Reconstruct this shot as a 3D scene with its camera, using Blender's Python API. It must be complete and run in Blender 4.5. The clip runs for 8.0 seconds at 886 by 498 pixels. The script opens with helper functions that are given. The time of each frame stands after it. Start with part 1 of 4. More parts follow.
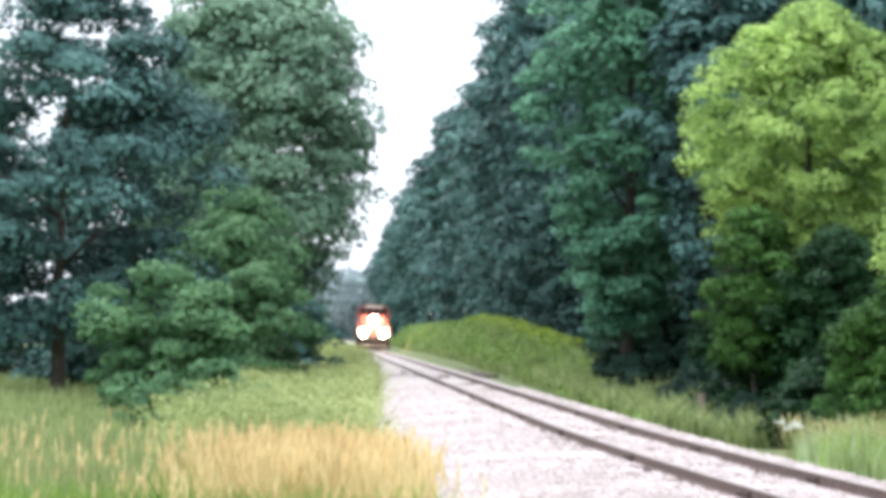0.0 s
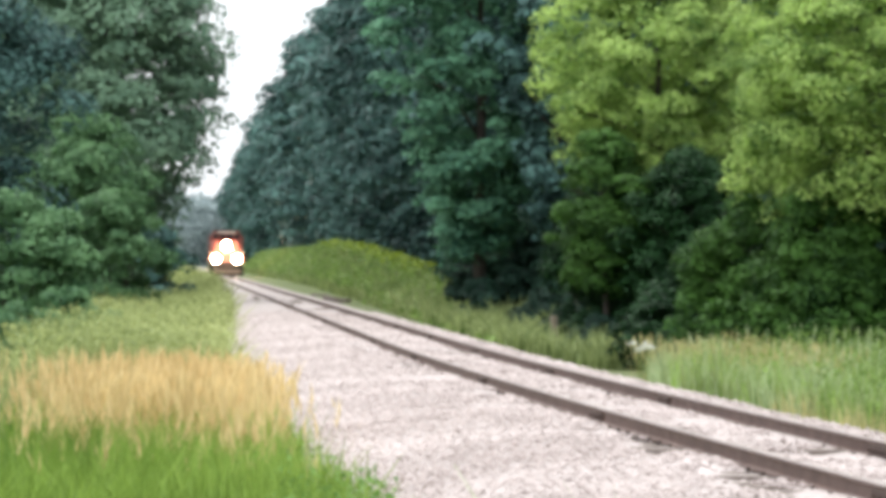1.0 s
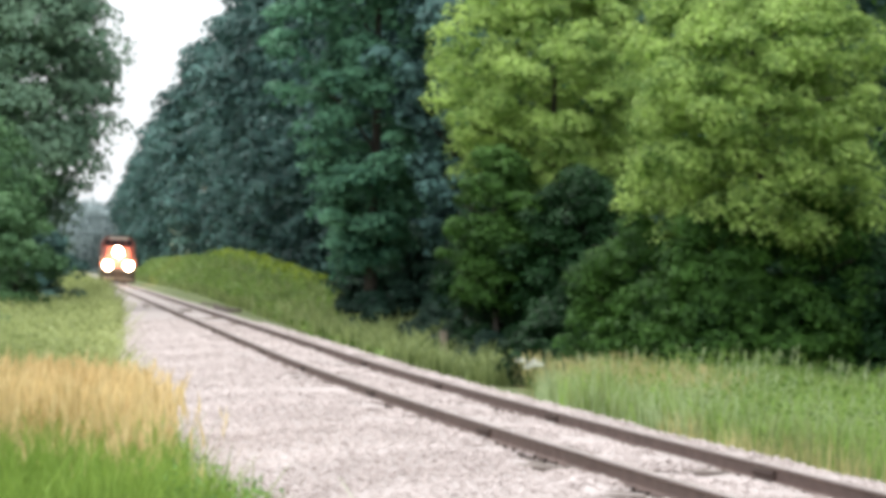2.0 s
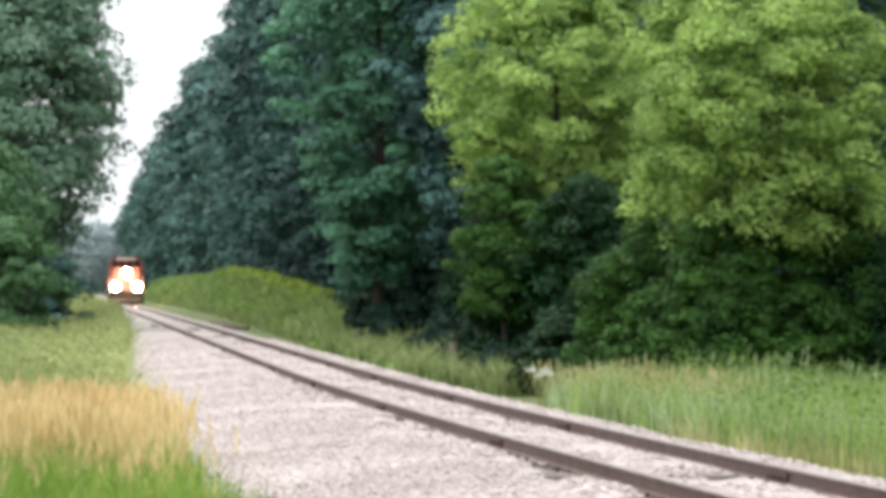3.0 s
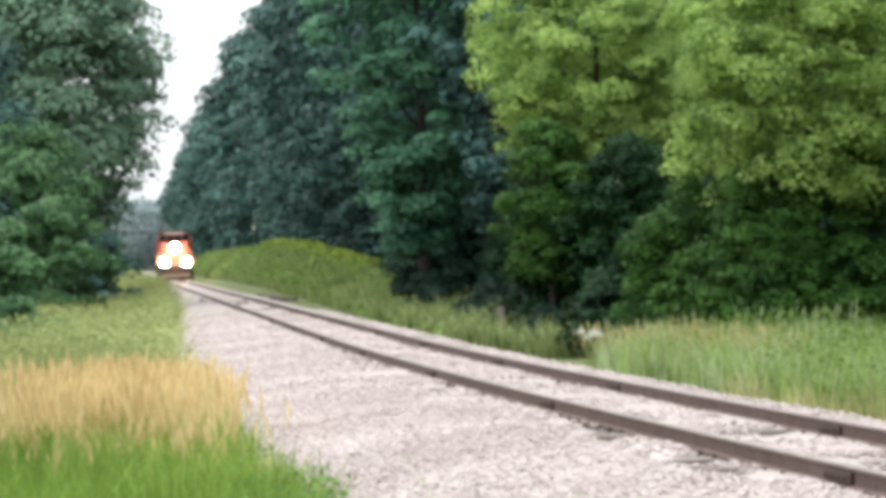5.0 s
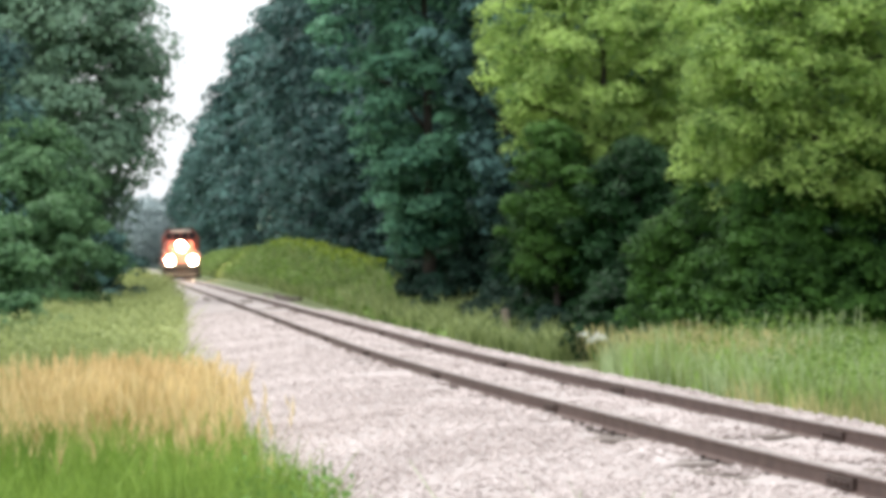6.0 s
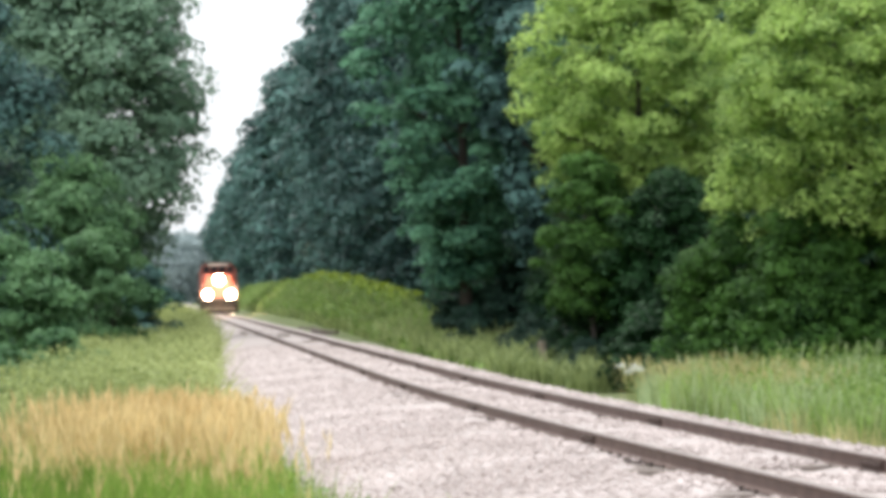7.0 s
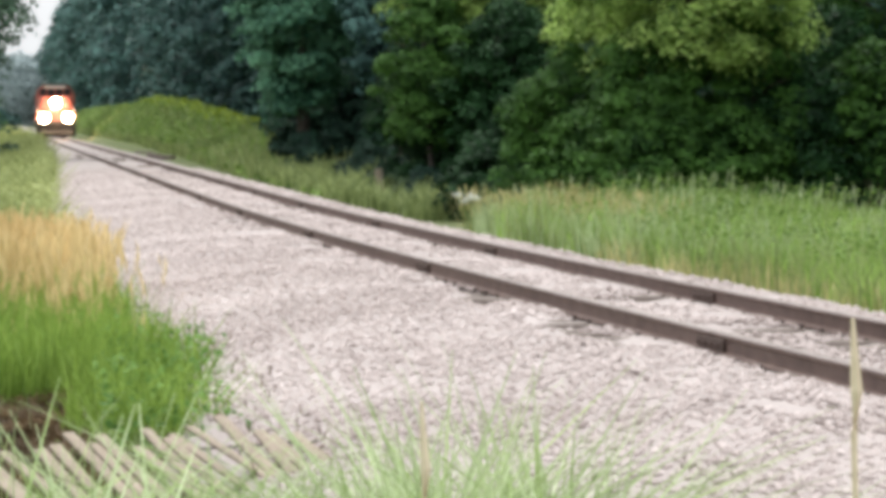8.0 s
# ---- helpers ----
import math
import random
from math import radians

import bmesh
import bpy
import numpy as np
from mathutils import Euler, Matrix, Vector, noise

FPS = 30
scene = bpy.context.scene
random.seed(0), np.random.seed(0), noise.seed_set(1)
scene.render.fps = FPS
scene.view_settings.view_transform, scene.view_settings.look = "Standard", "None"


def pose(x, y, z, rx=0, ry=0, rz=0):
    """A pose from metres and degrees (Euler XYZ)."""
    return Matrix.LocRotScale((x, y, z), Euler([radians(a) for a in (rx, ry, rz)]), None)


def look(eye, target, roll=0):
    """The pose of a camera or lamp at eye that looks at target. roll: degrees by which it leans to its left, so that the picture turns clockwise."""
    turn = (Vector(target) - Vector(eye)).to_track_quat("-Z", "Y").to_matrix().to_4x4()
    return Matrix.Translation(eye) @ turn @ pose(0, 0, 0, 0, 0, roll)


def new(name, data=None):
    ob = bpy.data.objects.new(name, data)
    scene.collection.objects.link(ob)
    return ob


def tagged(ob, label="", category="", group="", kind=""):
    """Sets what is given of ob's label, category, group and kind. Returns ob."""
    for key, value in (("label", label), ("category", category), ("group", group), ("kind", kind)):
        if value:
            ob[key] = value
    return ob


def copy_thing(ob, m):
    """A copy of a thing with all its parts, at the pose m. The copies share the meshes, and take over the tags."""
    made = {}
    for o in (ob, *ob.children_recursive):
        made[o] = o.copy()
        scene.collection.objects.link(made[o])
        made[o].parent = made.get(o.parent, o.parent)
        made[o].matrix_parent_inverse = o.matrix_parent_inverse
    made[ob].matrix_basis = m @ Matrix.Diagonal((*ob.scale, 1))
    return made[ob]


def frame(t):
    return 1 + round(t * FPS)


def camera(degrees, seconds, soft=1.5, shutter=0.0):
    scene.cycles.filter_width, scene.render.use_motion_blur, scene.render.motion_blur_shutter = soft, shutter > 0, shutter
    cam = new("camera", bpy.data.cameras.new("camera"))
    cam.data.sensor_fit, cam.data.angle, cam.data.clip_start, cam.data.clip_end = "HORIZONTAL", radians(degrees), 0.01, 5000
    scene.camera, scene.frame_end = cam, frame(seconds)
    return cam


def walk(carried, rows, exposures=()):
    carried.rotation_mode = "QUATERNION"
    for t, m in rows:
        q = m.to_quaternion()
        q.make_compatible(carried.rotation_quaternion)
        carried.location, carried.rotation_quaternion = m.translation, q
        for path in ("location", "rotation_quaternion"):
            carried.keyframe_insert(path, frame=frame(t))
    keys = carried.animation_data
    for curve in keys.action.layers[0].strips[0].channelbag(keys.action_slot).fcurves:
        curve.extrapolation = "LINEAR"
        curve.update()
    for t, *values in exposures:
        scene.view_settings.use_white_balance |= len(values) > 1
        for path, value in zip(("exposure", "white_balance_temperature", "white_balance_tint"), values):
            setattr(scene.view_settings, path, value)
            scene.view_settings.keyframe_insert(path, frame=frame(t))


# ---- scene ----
F_PX = 5400.0
cam = camera(16.52, 8.0, soft=5.0, shutter=0.0)
EYE = (0.0, 0.0, 1.75)


def aim(yaw, pitch, lean):
    """Camera pose at the eye: yaw to the right, pitch up, lean to the left, in degrees."""
    a, b = radians(yaw), radians(pitch)
    to = (EYE[0] + 100 * math.sin(a) * math.cos(b), EYE[1] + 100 * math.cos(a) * math.cos(b), EYE[2] + 100 * math.sin(b))
    return look(EYE, to, lean)


PATH = (
    (0.0, -6.095, 1.614, 1.267),
    (0.5, -4.748, 0.830, 0.861),
    (1.0, -3.290, 0.244, 0.664),
    (1.2, -2.486, 0.062, -0.061),
    (1.5, -1.795, -0.359, 1.084),
    (1.8, -1.630, 0.151, 1.162),
    (2.0, -1.265, 0.550, 2.150),
    (2.2, -0.529, 0.960, 1.898),
    (3.3, -1.424, 0.462, 0.011),
    (3.5, -1.061, 0.129, -0.076),
    (3.7, -1.268, -0.045, -0.281),
    (4.0, -1.564, -0.041, -0.903),
    (4.5, -2.155, 0.231, -1.503),
    (4.7, -2.190, 0.135, -1.520),
    (5.8, -2.532, 0.117, -1.139),
    (6.0, -2.346, 0.153, -0.819),
    (6.5, -2.695, 0.583, -1.002),
    (7.0, -3.012, 0.776, -1.233),
    (7.5, -2.047, 0.213, -1.254),
    (7.7, -0.918, -0.564, -0.841),
    (7.9, -1.086, -1.858, -0.259),
    (8.0, -0.000, -2.502, -0.390),
)
walk(cam, [(t, aim(a, b, c)) for t, a, b, c in PATH], exposures=[(0.0, 0.25, 6050, 12), (0.6, 0.1, 6350, 10), (1.5, -0.1, 6500, 10), (7.5, -0.12, 6500, 10), (8.0, -0.3, 6550, 10)])

# ---- world and light ----
SUN_EL, SUN_AZ = 66.0, 320.0
world = bpy.data.worlds.new("overcast_sky")
scene.world = world
world.use_nodes = True
wn, wl = world.node_tree.nodes, world.node_tree.links
wn.clear()
sky = wn.new("ShaderNodeTexSky")
sky.sky_type, sky.sun_disc = "NISHITA", False
sky.sun_elevation, sky.sun_rotation = radians(SUN_EL), radians(SUN_AZ)
sky.air_density, sky.dust_density = 1.0, 4.0
cloud = wn.new("ShaderNodeMix")
cloud.data_type = "RGBA"
cloud.inputs["Factor"].default_value = 0.88
# an overcast sky is nearly three times as bright overhead as at the horizon
way = wn.new("ShaderNodeTexCoord")
split = wn.new("ShaderNodeSeparateXYZ")
rise = wn.new("ShaderNodeMapRange")
rise.inputs["To Min"].default_value, rise.inputs["To Max"].default_value = 8.2, 23.0
tint = wn.new("ShaderNodeMix")
tint.data_type, tint.blend_type = "RGBA", "MULTIPLY"
tint.inputs["Factor"].default_value = 1.0
tint.inputs["B"].default_value = (0.97, 1.0, 1.03, 1)
wl.new(way.outputs["Generated"], split.inputs[0])
wl.new(split.outputs["Z"], rise.inputs["Value"])
wl.new(rise.outputs["Result"], tint.inputs["A"])
wl.new(tint.outputs["Result"], cloud.inputs["B"])
wbg = wn.new("ShaderNodeBackground")
wbg.inputs["Strength"].default_value = 0.15
wout = wn.new("ShaderNodeOutputWorld")
wl.new(sky.outputs[0], cloud.inputs["A"])
wl.new(cloud.outputs["Result"], wbg.inputs["Color"])
wl.new(wbg.outputs[0], wout.inputs["Surface"])

sun_data = bpy.data.lights.new("sun", "SUN")
sun_data.energy, sun_data.angle, sun_data.color = 1.9, radians(14), (1.0, 0.96, 0.88)
sun = new("sun", sun_data)
SUN_AZR = radians(SUN_AZ)
sun.matrix_world = look((0, 0, 50), (-math.sin(SUN_AZR) * 50, -math.cos(SUN_AZR) * 50, 50 - 50 * math.tan(radians(SUN_EL))))


# ---- materials ----
def mat_base(name, rough=0.8, metal=0.0):
    m = bpy.data.materials.new(name)
    m.use_nodes = True
    b = m.node_tree.nodes["Principled BSDF"]
    b.inputs["Roughness"].default_value, b.inputs["Metallic"].default_value = rough, metal
    return m, m.node_tree.nodes, m.node_tree.links, b


def mottled(name, dark, light, scale=6.0, fine=60.0, rough=0.85, metal=0.0, bump=0.3, island=0.0, spots=None):
    """Two-scale noise between two colours, bump, and a shift from piece to piece."""
    m, n, l, b = mat_base(name, rough, metal)
    co = n.new("ShaderNodeTexCoord")
    big, small = n.new("ShaderNodeTexNoise"), n.new("ShaderNodeTexNoise")
    big.inputs["Scale"].default_value, small.inputs["Scale"].default_value = scale, fine
    big.inputs["Detail"].default_value, small.inputs["Detail"].default_value = 5, 3
    l.new(co.outputs["Object"], big.inputs["Vector"])
    l.new(co.outputs["Object"], small.inputs["Vector"])
    mid = n.new("ShaderNodeMath")
    mid.operation = "MULTIPLY_ADD"
    mid.inputs[1].default_value = 0.45
    l.new(small.outputs["Fac"], mid.inputs[0])
    half = n.new("ShaderNodeMath")
    half.operation = "MULTIPLY"
    half.inputs[1].default_value = 0.6
    l.new(big.outputs["Fac"], half.inputs[0])
    l.new(half.outputs[0], mid.inputs[2])
    fac = mid
    if island:
        geo = n.new("ShaderNodeNewGeometry")
        add = n.new("ShaderNodeMath")
        add.operation = "MULTIPLY_ADD"
        add.inputs[1].default_value = island
        l.new(geo.outputs["Random Per Island"], add.inputs[0])
        l.new(mid.outputs[0], add.inputs[2])
        sub = n.new("ShaderNodeMath")
        sub.operation = "SUBTRACT"
        sub.inputs[1].default_value = island / 2
        l.new(add.outputs[0], sub.inputs[0])
        fac = sub
    ramp = n.new("ShaderNodeValToRGB")
    ramp.color_ramp.elements[0].position, ramp.color_ramp.elements[1].position = 0.3, 0.75
    ramp.color_ramp.elements[0].color, ramp.color_ramp.elements[1].color = (*dark, 1), (*light, 1)
    if spots:
        e = ramp.color_ramp.elements.new(0.9)
        e.color = (*spots, 1)
    l.new(fac.outputs[0], ramp.inputs["Fac"])
    l.new(ramp.outputs["Color"], b.inputs["Base Color"])
    if bump:
        bp = n.new("ShaderNodeBump")
        bp.inputs["Strength"].default_value, bp.inputs["Distance"].default_value = bump, 0.02
        l.new(small.outputs["Fac"], bp.inputs["Height"])
        l.new(bp.outputs["Normal"], b.inputs["Normal"])
    return m


def leafy(name, dark, light, patch=0.5, through_light=0.25):
    """Leaves: colour shifts leaf by leaf and in patches, and some light passes through."""
    m, n, l, b = mat_base(name, 0.55)
    co, big = n.new("ShaderNodeTexCoord"), n.new("ShaderNodeTexNoise")
    big.inputs["Scale"].default_value, big.inputs["Detail"].default_value = patch, 3
    l.new(co.outputs["Object"], big.inputs["Vector"])
    geo = n.new("ShaderNodeNewGeometry")
    mix = n.new("ShaderNodeMath")
    mix.operation = "MULTIPLY_ADD"
    mix.inputs[1].default_value = 0.32
    l.new(geo.outputs["Random Per Island"], mix.inputs[0])
    l.new(big.outputs["Fac"], mix.inputs[2])
    ramp = n.new("ShaderNodeValToRGB")
    ramp.color_ramp.elements[0].position, ramp.color_ramp.elements[1].position = 0.38, 0.88
    ramp.color_ramp.elements[0].color, ramp.color_ramp.elements[1].color = (*dark, 1), (*light, 1)
    l.new(mix.outputs[0], ramp.inputs["Fac"])
    l.new(ramp.outputs["Color"], b.inputs["Base Color"])
    b.inputs["Specular IOR Level"].default_value = 0.15
    tr = n.new("ShaderNodeBsdfTranslucent")
    l.new(ramp.outputs["Color"], tr.inputs["Color"])
    ms = n.new("ShaderNodeMixShader")
    ms.inputs[0].default_value = through_light
    l.new(b.outputs[0], ms.inputs[1])
    l.new(tr.outputs[0], ms.inputs[2])
    l.new(ms.outputs[0], n["Material Output"].inputs["Surface"])
    return m


def glowing(name, colour, strength):
    m, n, l, b = mat_base(name, 0.2)
    b.inputs["Base Color"].default_value = (*colour, 1)
    b.inputs["Emission Color"].default_value = (*colour, 1)
    b.inputs["Emission Strength"].default_value = strength
    return m


M_SOIL = mottled("soil_and_turf", (0.05, 0.075, 0.02), (0.15, 0.18, 0.06), 0.4, 9, 0.95, 0, 0.5)
M_BED = mottled("crushed_limestone_bed", (0.27, 0.23, 0.215), (0.47, 0.415, 0.40), 0.3, 14, 0.95, 0, 0.4)
M_STONE = mottled("crushed_limestone", (0.36, 0.297, 0.277), (0.60, 0.525, 0.505), 0.3, 30, 0.9, 0, 0.2, island=0.30)
M_TIE = mottled("weathered_tie_timber", (0.075, 0.058, 0.05), (0.23, 0.19, 0.165), 3, 40, 0.9, 0, 0.6)
M_RAIL = mottled("rusty_rail_steel", (0.078, 0.048, 0.041), (0.18, 0.12, 0.102), 5, 60, 0.65, 0.3, 0.3)
M_RAILTOP = mottled("worn_rail_head", (0.24, 0.19, 0.17), (0.40, 0.34, 0.31), 4, 50, 0.4, 0.6, 0.1)
M_IRON = mottled("rusted_dark_iron", (0.02, 0.014, 0.012), (0.075, 0.05, 0.04), 8, 70, 0.7, 0.3, 0.3)
M_BAR = mottled("rusty_joint_bar", (0.045, 0.028, 0.024), (0.12, 0.08, 0.066), 8, 70, 0.7, 0.3, 0.3)
M_BARK = mottled("grey_brown_bark", (0.022, 0.018, 0.015), (0.085, 0.07, 0.058), 3, 25, 0.95, 0, 0.8)
M_OLDWOOD = mottled("bleached_slat_wood", (0.20, 0.16, 0.125), (0.40, 0.33, 0.26), 4, 40, 0.9, 0, 0.4)
M_LEAF_DARK = leafy("dark_blue_green_leaves", (0.007, 0.025, 0.026), (0.105, 0.215, 0.190), 0.35, 0.10)
M_LEAF_MID = leafy("mid_green_leaves", (0.016, 0.070, 0.045), (0.15, 0.34, 0.20), 0.5, 0.2)
M_LEAF_OLIVE = leafy("olive_green_leaves", (0.09, 0.175, 0.118), (0.255, 0.395, 0.262), 0.35)
# Wide range paints lit and shaded lobes as random light and dark patches.
M_LEAF_YELLOW = leafy("yellow_green_leaves_lit_and_dark", (0.04, 0.125, 0.02), (0.56, 0.74, 0.225), 0.9, 0.42)
# Green darkened to paint in the shade under the maples.
M_LEAF_SHADE = leafy("shade_painted_green_leaves", (0.003, 0.016, 0.006), (0.026, 0.084, 0.025), 0.6, 0.12)
M_LEAF_BUSH = leafy("fresh_green_shrub_leaves", (0.032, 0.095, 0.04), (0.15, 0.285, 0.125), 0.8)
# Pale blue-grey puts the aerial haze into the leaf colour.
M_LEAF_FAR = leafy("far_leaves_painted_haze", (0.22, 0.28, 0.285), (0.36, 0.43, 0.435), 0.1)
M_GRASS = leafy("green_grass_blades", (0.07, 0.15, 0.018), (0.32, 0.46, 0.095), 0.45, 0.32)
M_GRASS_MIX = leafy("grey_green_grass_blades", (0.10, 0.145, 0.05), (0.37, 0.43, 0.18), 0.5, 0.3)
M_STRAW = leafy("dry_straw_seed_heads", (0.48, 0.34, 0.14), (0.89, 0.72, 0.39), 0.8, 0.25)
M_PALEGRASS = leafy("pale_bleached_grass_blades", (0.25, 0.33, 0.15), (0.55, 0.64, 0.38), 1.0, 0.35)
M_BROWN_BLADES = leafy("dark_brown_blades", (0.03, 0.016, 0.007), (0.17, 0.11, 0.055), 1.5, 0.15)
M_CHAFF = mottled("bleached_dry_stalk", (0.62, 0.52, 0.36), (0.82, 0.72, 0.54), 6, 40, 0.9, 0, 0.1)
M_WEED = leafy("weed_leaves", (0.07, 0.14, 0.03), (0.25, 0.38, 0.09), 0.3, 0.3)
M_VERGE = leafy("verge_grass_blades", (0.095, 0.195, 0.03), (0.43, 0.60, 0.16), 0.4, 0.35)
M_TAN = leafy("pale_tan_grass", (0.26, 0.26, 0.09), (0.66, 0.58, 0.30), 0.7, 0.3)
M_FORE = leafy("arching_green_grass_blades", (0.13, 0.22, 0.055), (0.42, 0.54, 0.22), 1.0, 0.35)
M_SOFT = leafy("soft_pale_green_grass", (0.14, 0.19, 0.06), (0.46, 0.51, 0.21), 0.25, 0.35)
# For green shrubs, and as painted shade for the maples' lower foliage.
M_LEAF_GREEN = leafy("lush_green_and_maple_shade_leaves", (0.006, 0.030, 0.007), (0.085, 0.195, 0.036), 0.8, 0.2)
# Blue-green leaves, darkened further to paint the shade low in the woods.
M_LEAF_TEAL_SHADE = leafy("shade_painted_blue_green_leaves", (0.004, 0.016, 0.011), (0.036, 0.085, 0.056), 0.7, 0.1)
M_BUSHWEED = leafy("low_weed_leaves", (0.05, 0.12, 0.025), (0.20, 0.36, 0.09), 0.9, 0.25)
M_GOLD = leafy("yellow_flower_heads", (0.15, 0.23, 0.03), (0.33, 0.43, 0.06), 0.5, 0.3)
M_WHITE = leafy("white_flower_umbels", (0.55, 0.57, 0.5), (0.8, 0.8, 0.76), 2.0, 0.2)
M_RED = mottled("faded_red_orange_paint", (0.20, 0.046, 0.034), (0.34, 0.095, 0.07), 0.8, 20, 0.5, 0, 0.05)
M_BLACK = mottled("sooty_black_paint", (0.012, 0.011, 0.011), (0.04, 0.036, 0.034), 1, 20, 0.6, 0, 0.1)
M_PALE = mottled("pale_grey_paint", (0.45, 0.42, 0.40), (0.62, 0.59, 0.56), 2, 20, 0.5, 0, 0.05)
M_GLASS, _gn, _gl, _gb = mat_base("dark_cab_glass", 0.08)
_gb.inputs["Base Color"].default_value = (0.02, 0.025, 0.03, 1)
M_LAMP = glowing("lit_headlight", (1.0, 0.72, 0.46), 260.0)


# ---- mesh helpers ----
def part(name, bm, material, parent=None, label="", smooth=False):
    me = bpy.data.meshes.new(name)
    bm.to_mesh(me)
    bm.free()
    me.materials.append(material)
    if smooth:
        for p in me.polygons:
            p.use_smooth = True
    ob = new(name, me)
    if parent is not None:
        ob.parent = parent
    if label:
        tagged(ob, label)
    return ob


def quads_mesh(name, verts, corners=4):
    """A mesh of separate faces from an array of shape (n, corners, 3)."""
    n = len(verts)
    me = bpy.data.meshes.new(name)
    me.vertices.add(n * corners)
    me.vertices.foreach_set("co", np.ascontiguousarray(verts, dtype=np.float32).ravel())
    me.loops.add(n * corners)
    me.loops.foreach_set("vertex_index", np.arange(n * corners, dtype=np.int32))
    me.polygons.add(n)
    me.polygons.foreach_set("loop_start", np.arange(0, n * corners, corners, dtype=np.int32))
    me.update(calc_edges=True)
    return me


def mesh_ob(name, me, material, parent=None):
    me.materials.append(material)
    ob = new(name, me)
    if parent is not None:
        ob.parent = parent
    return ob


def add_box(bm, sx, sy, sz, m=None, bevel=0.0):
    """A box of that size about the origin of m."""
    m = m or Matrix()
    got = bmesh.ops.create_cube(bm, size=1.0, matrix=m @ Matrix.Diagonal((sx, sy, sz, 1)))
    if bevel:
        edges = list({e for v in got["verts"] for e in v.link_edges})
        bmesh.ops.bevel(bm, geom=edges, offset=bevel, segments=2, affect="EDGES", profile=0.6)


def box_bm(sx, sy, sz, m=None, bevel=0.0):
    bm = bmesh.new()
    add_box(bm, sx, sy, sz, m, bevel)
    return bm


def add_cyl(bm, r1, r2, depth, m, seg=12):
    bmesh.ops.create_cone(bm, cap_ends=True, segments=seg, radius1=r1, radius2=r2, depth=depth, matrix=m)


def tube(bm, path, radii, seg=8):
    """A tapered tube along points."""
    rings = []
    for i, p in enumerate(path):
        p = Vector(p)
        d = (Vector(path[min(i + 1, len(path) - 1)]) - Vector(path[max(i - 1, 0)])).normalized()
        q = d.to_track_quat("Z", "Y")
        rings.append([bm.verts.new(p + q @ Vector((math.cos(a) * radii[i], math.sin(a) * radii[i], 0)))
                      for a in (2 * math.pi * k / seg for k in range(seg))])
    for a, b in zip(rings, rings[1:]):
        for k in range(seg):
            bm.faces.new((a[k], a[(k + 1) % seg], b[(k + 1) % seg], b[k]))
    bm.faces.new(rings[-1])
    bm.faces.new(rings[0][::-1])


# ---- the line of the track ----
def centre_x(y):
    """x of the track's centre line at y: straight far off, a long bend near by."""
    if y > 60:
        return -3.79 - 0.1474 * (y - 60)
    d = 60 - max(y, -40)
    x = -3.79 + 0.148 * d + 0.00065 * d * d
    return x + (0.278 * (-40 - y) if y < -40 else 0)


def slope_x(y):
    return (centre_x(y + 0.5) - centre_x(y - 0.5))


def on_track(y, o, z=0.0):
    """The point o metres to the right of the centre line, square to it."""
    s = slope_x(y)
    k = math.hypot(1, s)
    return Vector((centre_x(y) + o / k, y - o * s / k, z))


def ground_z(o, y):
    """Height of the ground o metres to the right of the track."""
    if o < 0:
        z = -0.14 - 0.46 * min(1, max(0, (-o - 1.4) / 3.0))
        z += 0.30 * min(1, max(0, (-o - 6.5) / 9.0))
        z += 0.4 * math.exp(-(y / 7.0) ** 2) * min(1, max(0, (-o - 5.0) / 1.5))
    else:
        z = -0.12 - 0.65 * min(1, max(0, (o - 2.4) / 2.2)) * (1 - 0.6 * min(1, max(0, (y - 80) / 50)))
        z += 0.35 * min(1, max(0, (o - 6.0) / 5.0))
        rise_y = min(1, max(0, (y - 75) / 130)) * min(1, max(0, (420 - y) / 80))
        z += 2.5 * math.exp(-((o - 5.8) / 2.1) ** 2) * rise_y * rise_y * (3 - 2 * rise_y)
    return z + 0.06 * noise.noise(Vector((o * 0.35, y * 0.2, 3)))


def at(u, y, dz=0.0):
    """The point on the ground at y metres ahead, u / 5400 of that to the right."""
    x = u / F_PX * y
    s = slope_x(y)
    o = (x - centre_x(y)) / math.hypot(1, s)
    return Vector((x, y, ground_z(o, y) + dz))


# ---- ground ----
def build_ground():
    ys = [-400, -150, -60] + [-40 + 4 * i for i in range(61)] + [210 + 15 * i for i in range(30)] + [700, 900, 1300, 2000, 3200, 4800]
    os_ = [-4000, -1500, -600, -250, -120, -70, -45, -30, -22] + [-16 + 0.8 * i for i in range(48)] + [23, 30, 45, 70, 120, 250, 600, 1500, 4000]
    bm = bmesh.new()
    grid = [[bm.verts.new((centre_x(y) + o, y, ground_z(o, y))) for o in os_] for y in ys]
    for a, b in zip(grid, grid[1:]):
        for k in range(len(os_) - 1):
            bm.faces.new((a[k], a[k + 1], b[k + 1], b[k]))
    ob = part("ground", bm, M_SOIL, smooth=True)
    tagged(ob, "rough soil and turf beside the railway line", "ground", kind="structure")


def bare(o, y):
    """Where the stones lie thin over the ties: 0 to 1."""
    if abs(o) > 1.75:
        return 0.0
    thin = 0.24 if -1.35 < o < -0.85 and y < 36 else 0.1 if -1.3 < o < -0.85 and y < 60 else 0.0
    return min(1, max(0, (noise.noise(Vector((o * 1.3, y * 0.8, 2))) - 0.14 + thin) / 0.25)) * min(1, (1.75 - abs(o)) / 0.2)


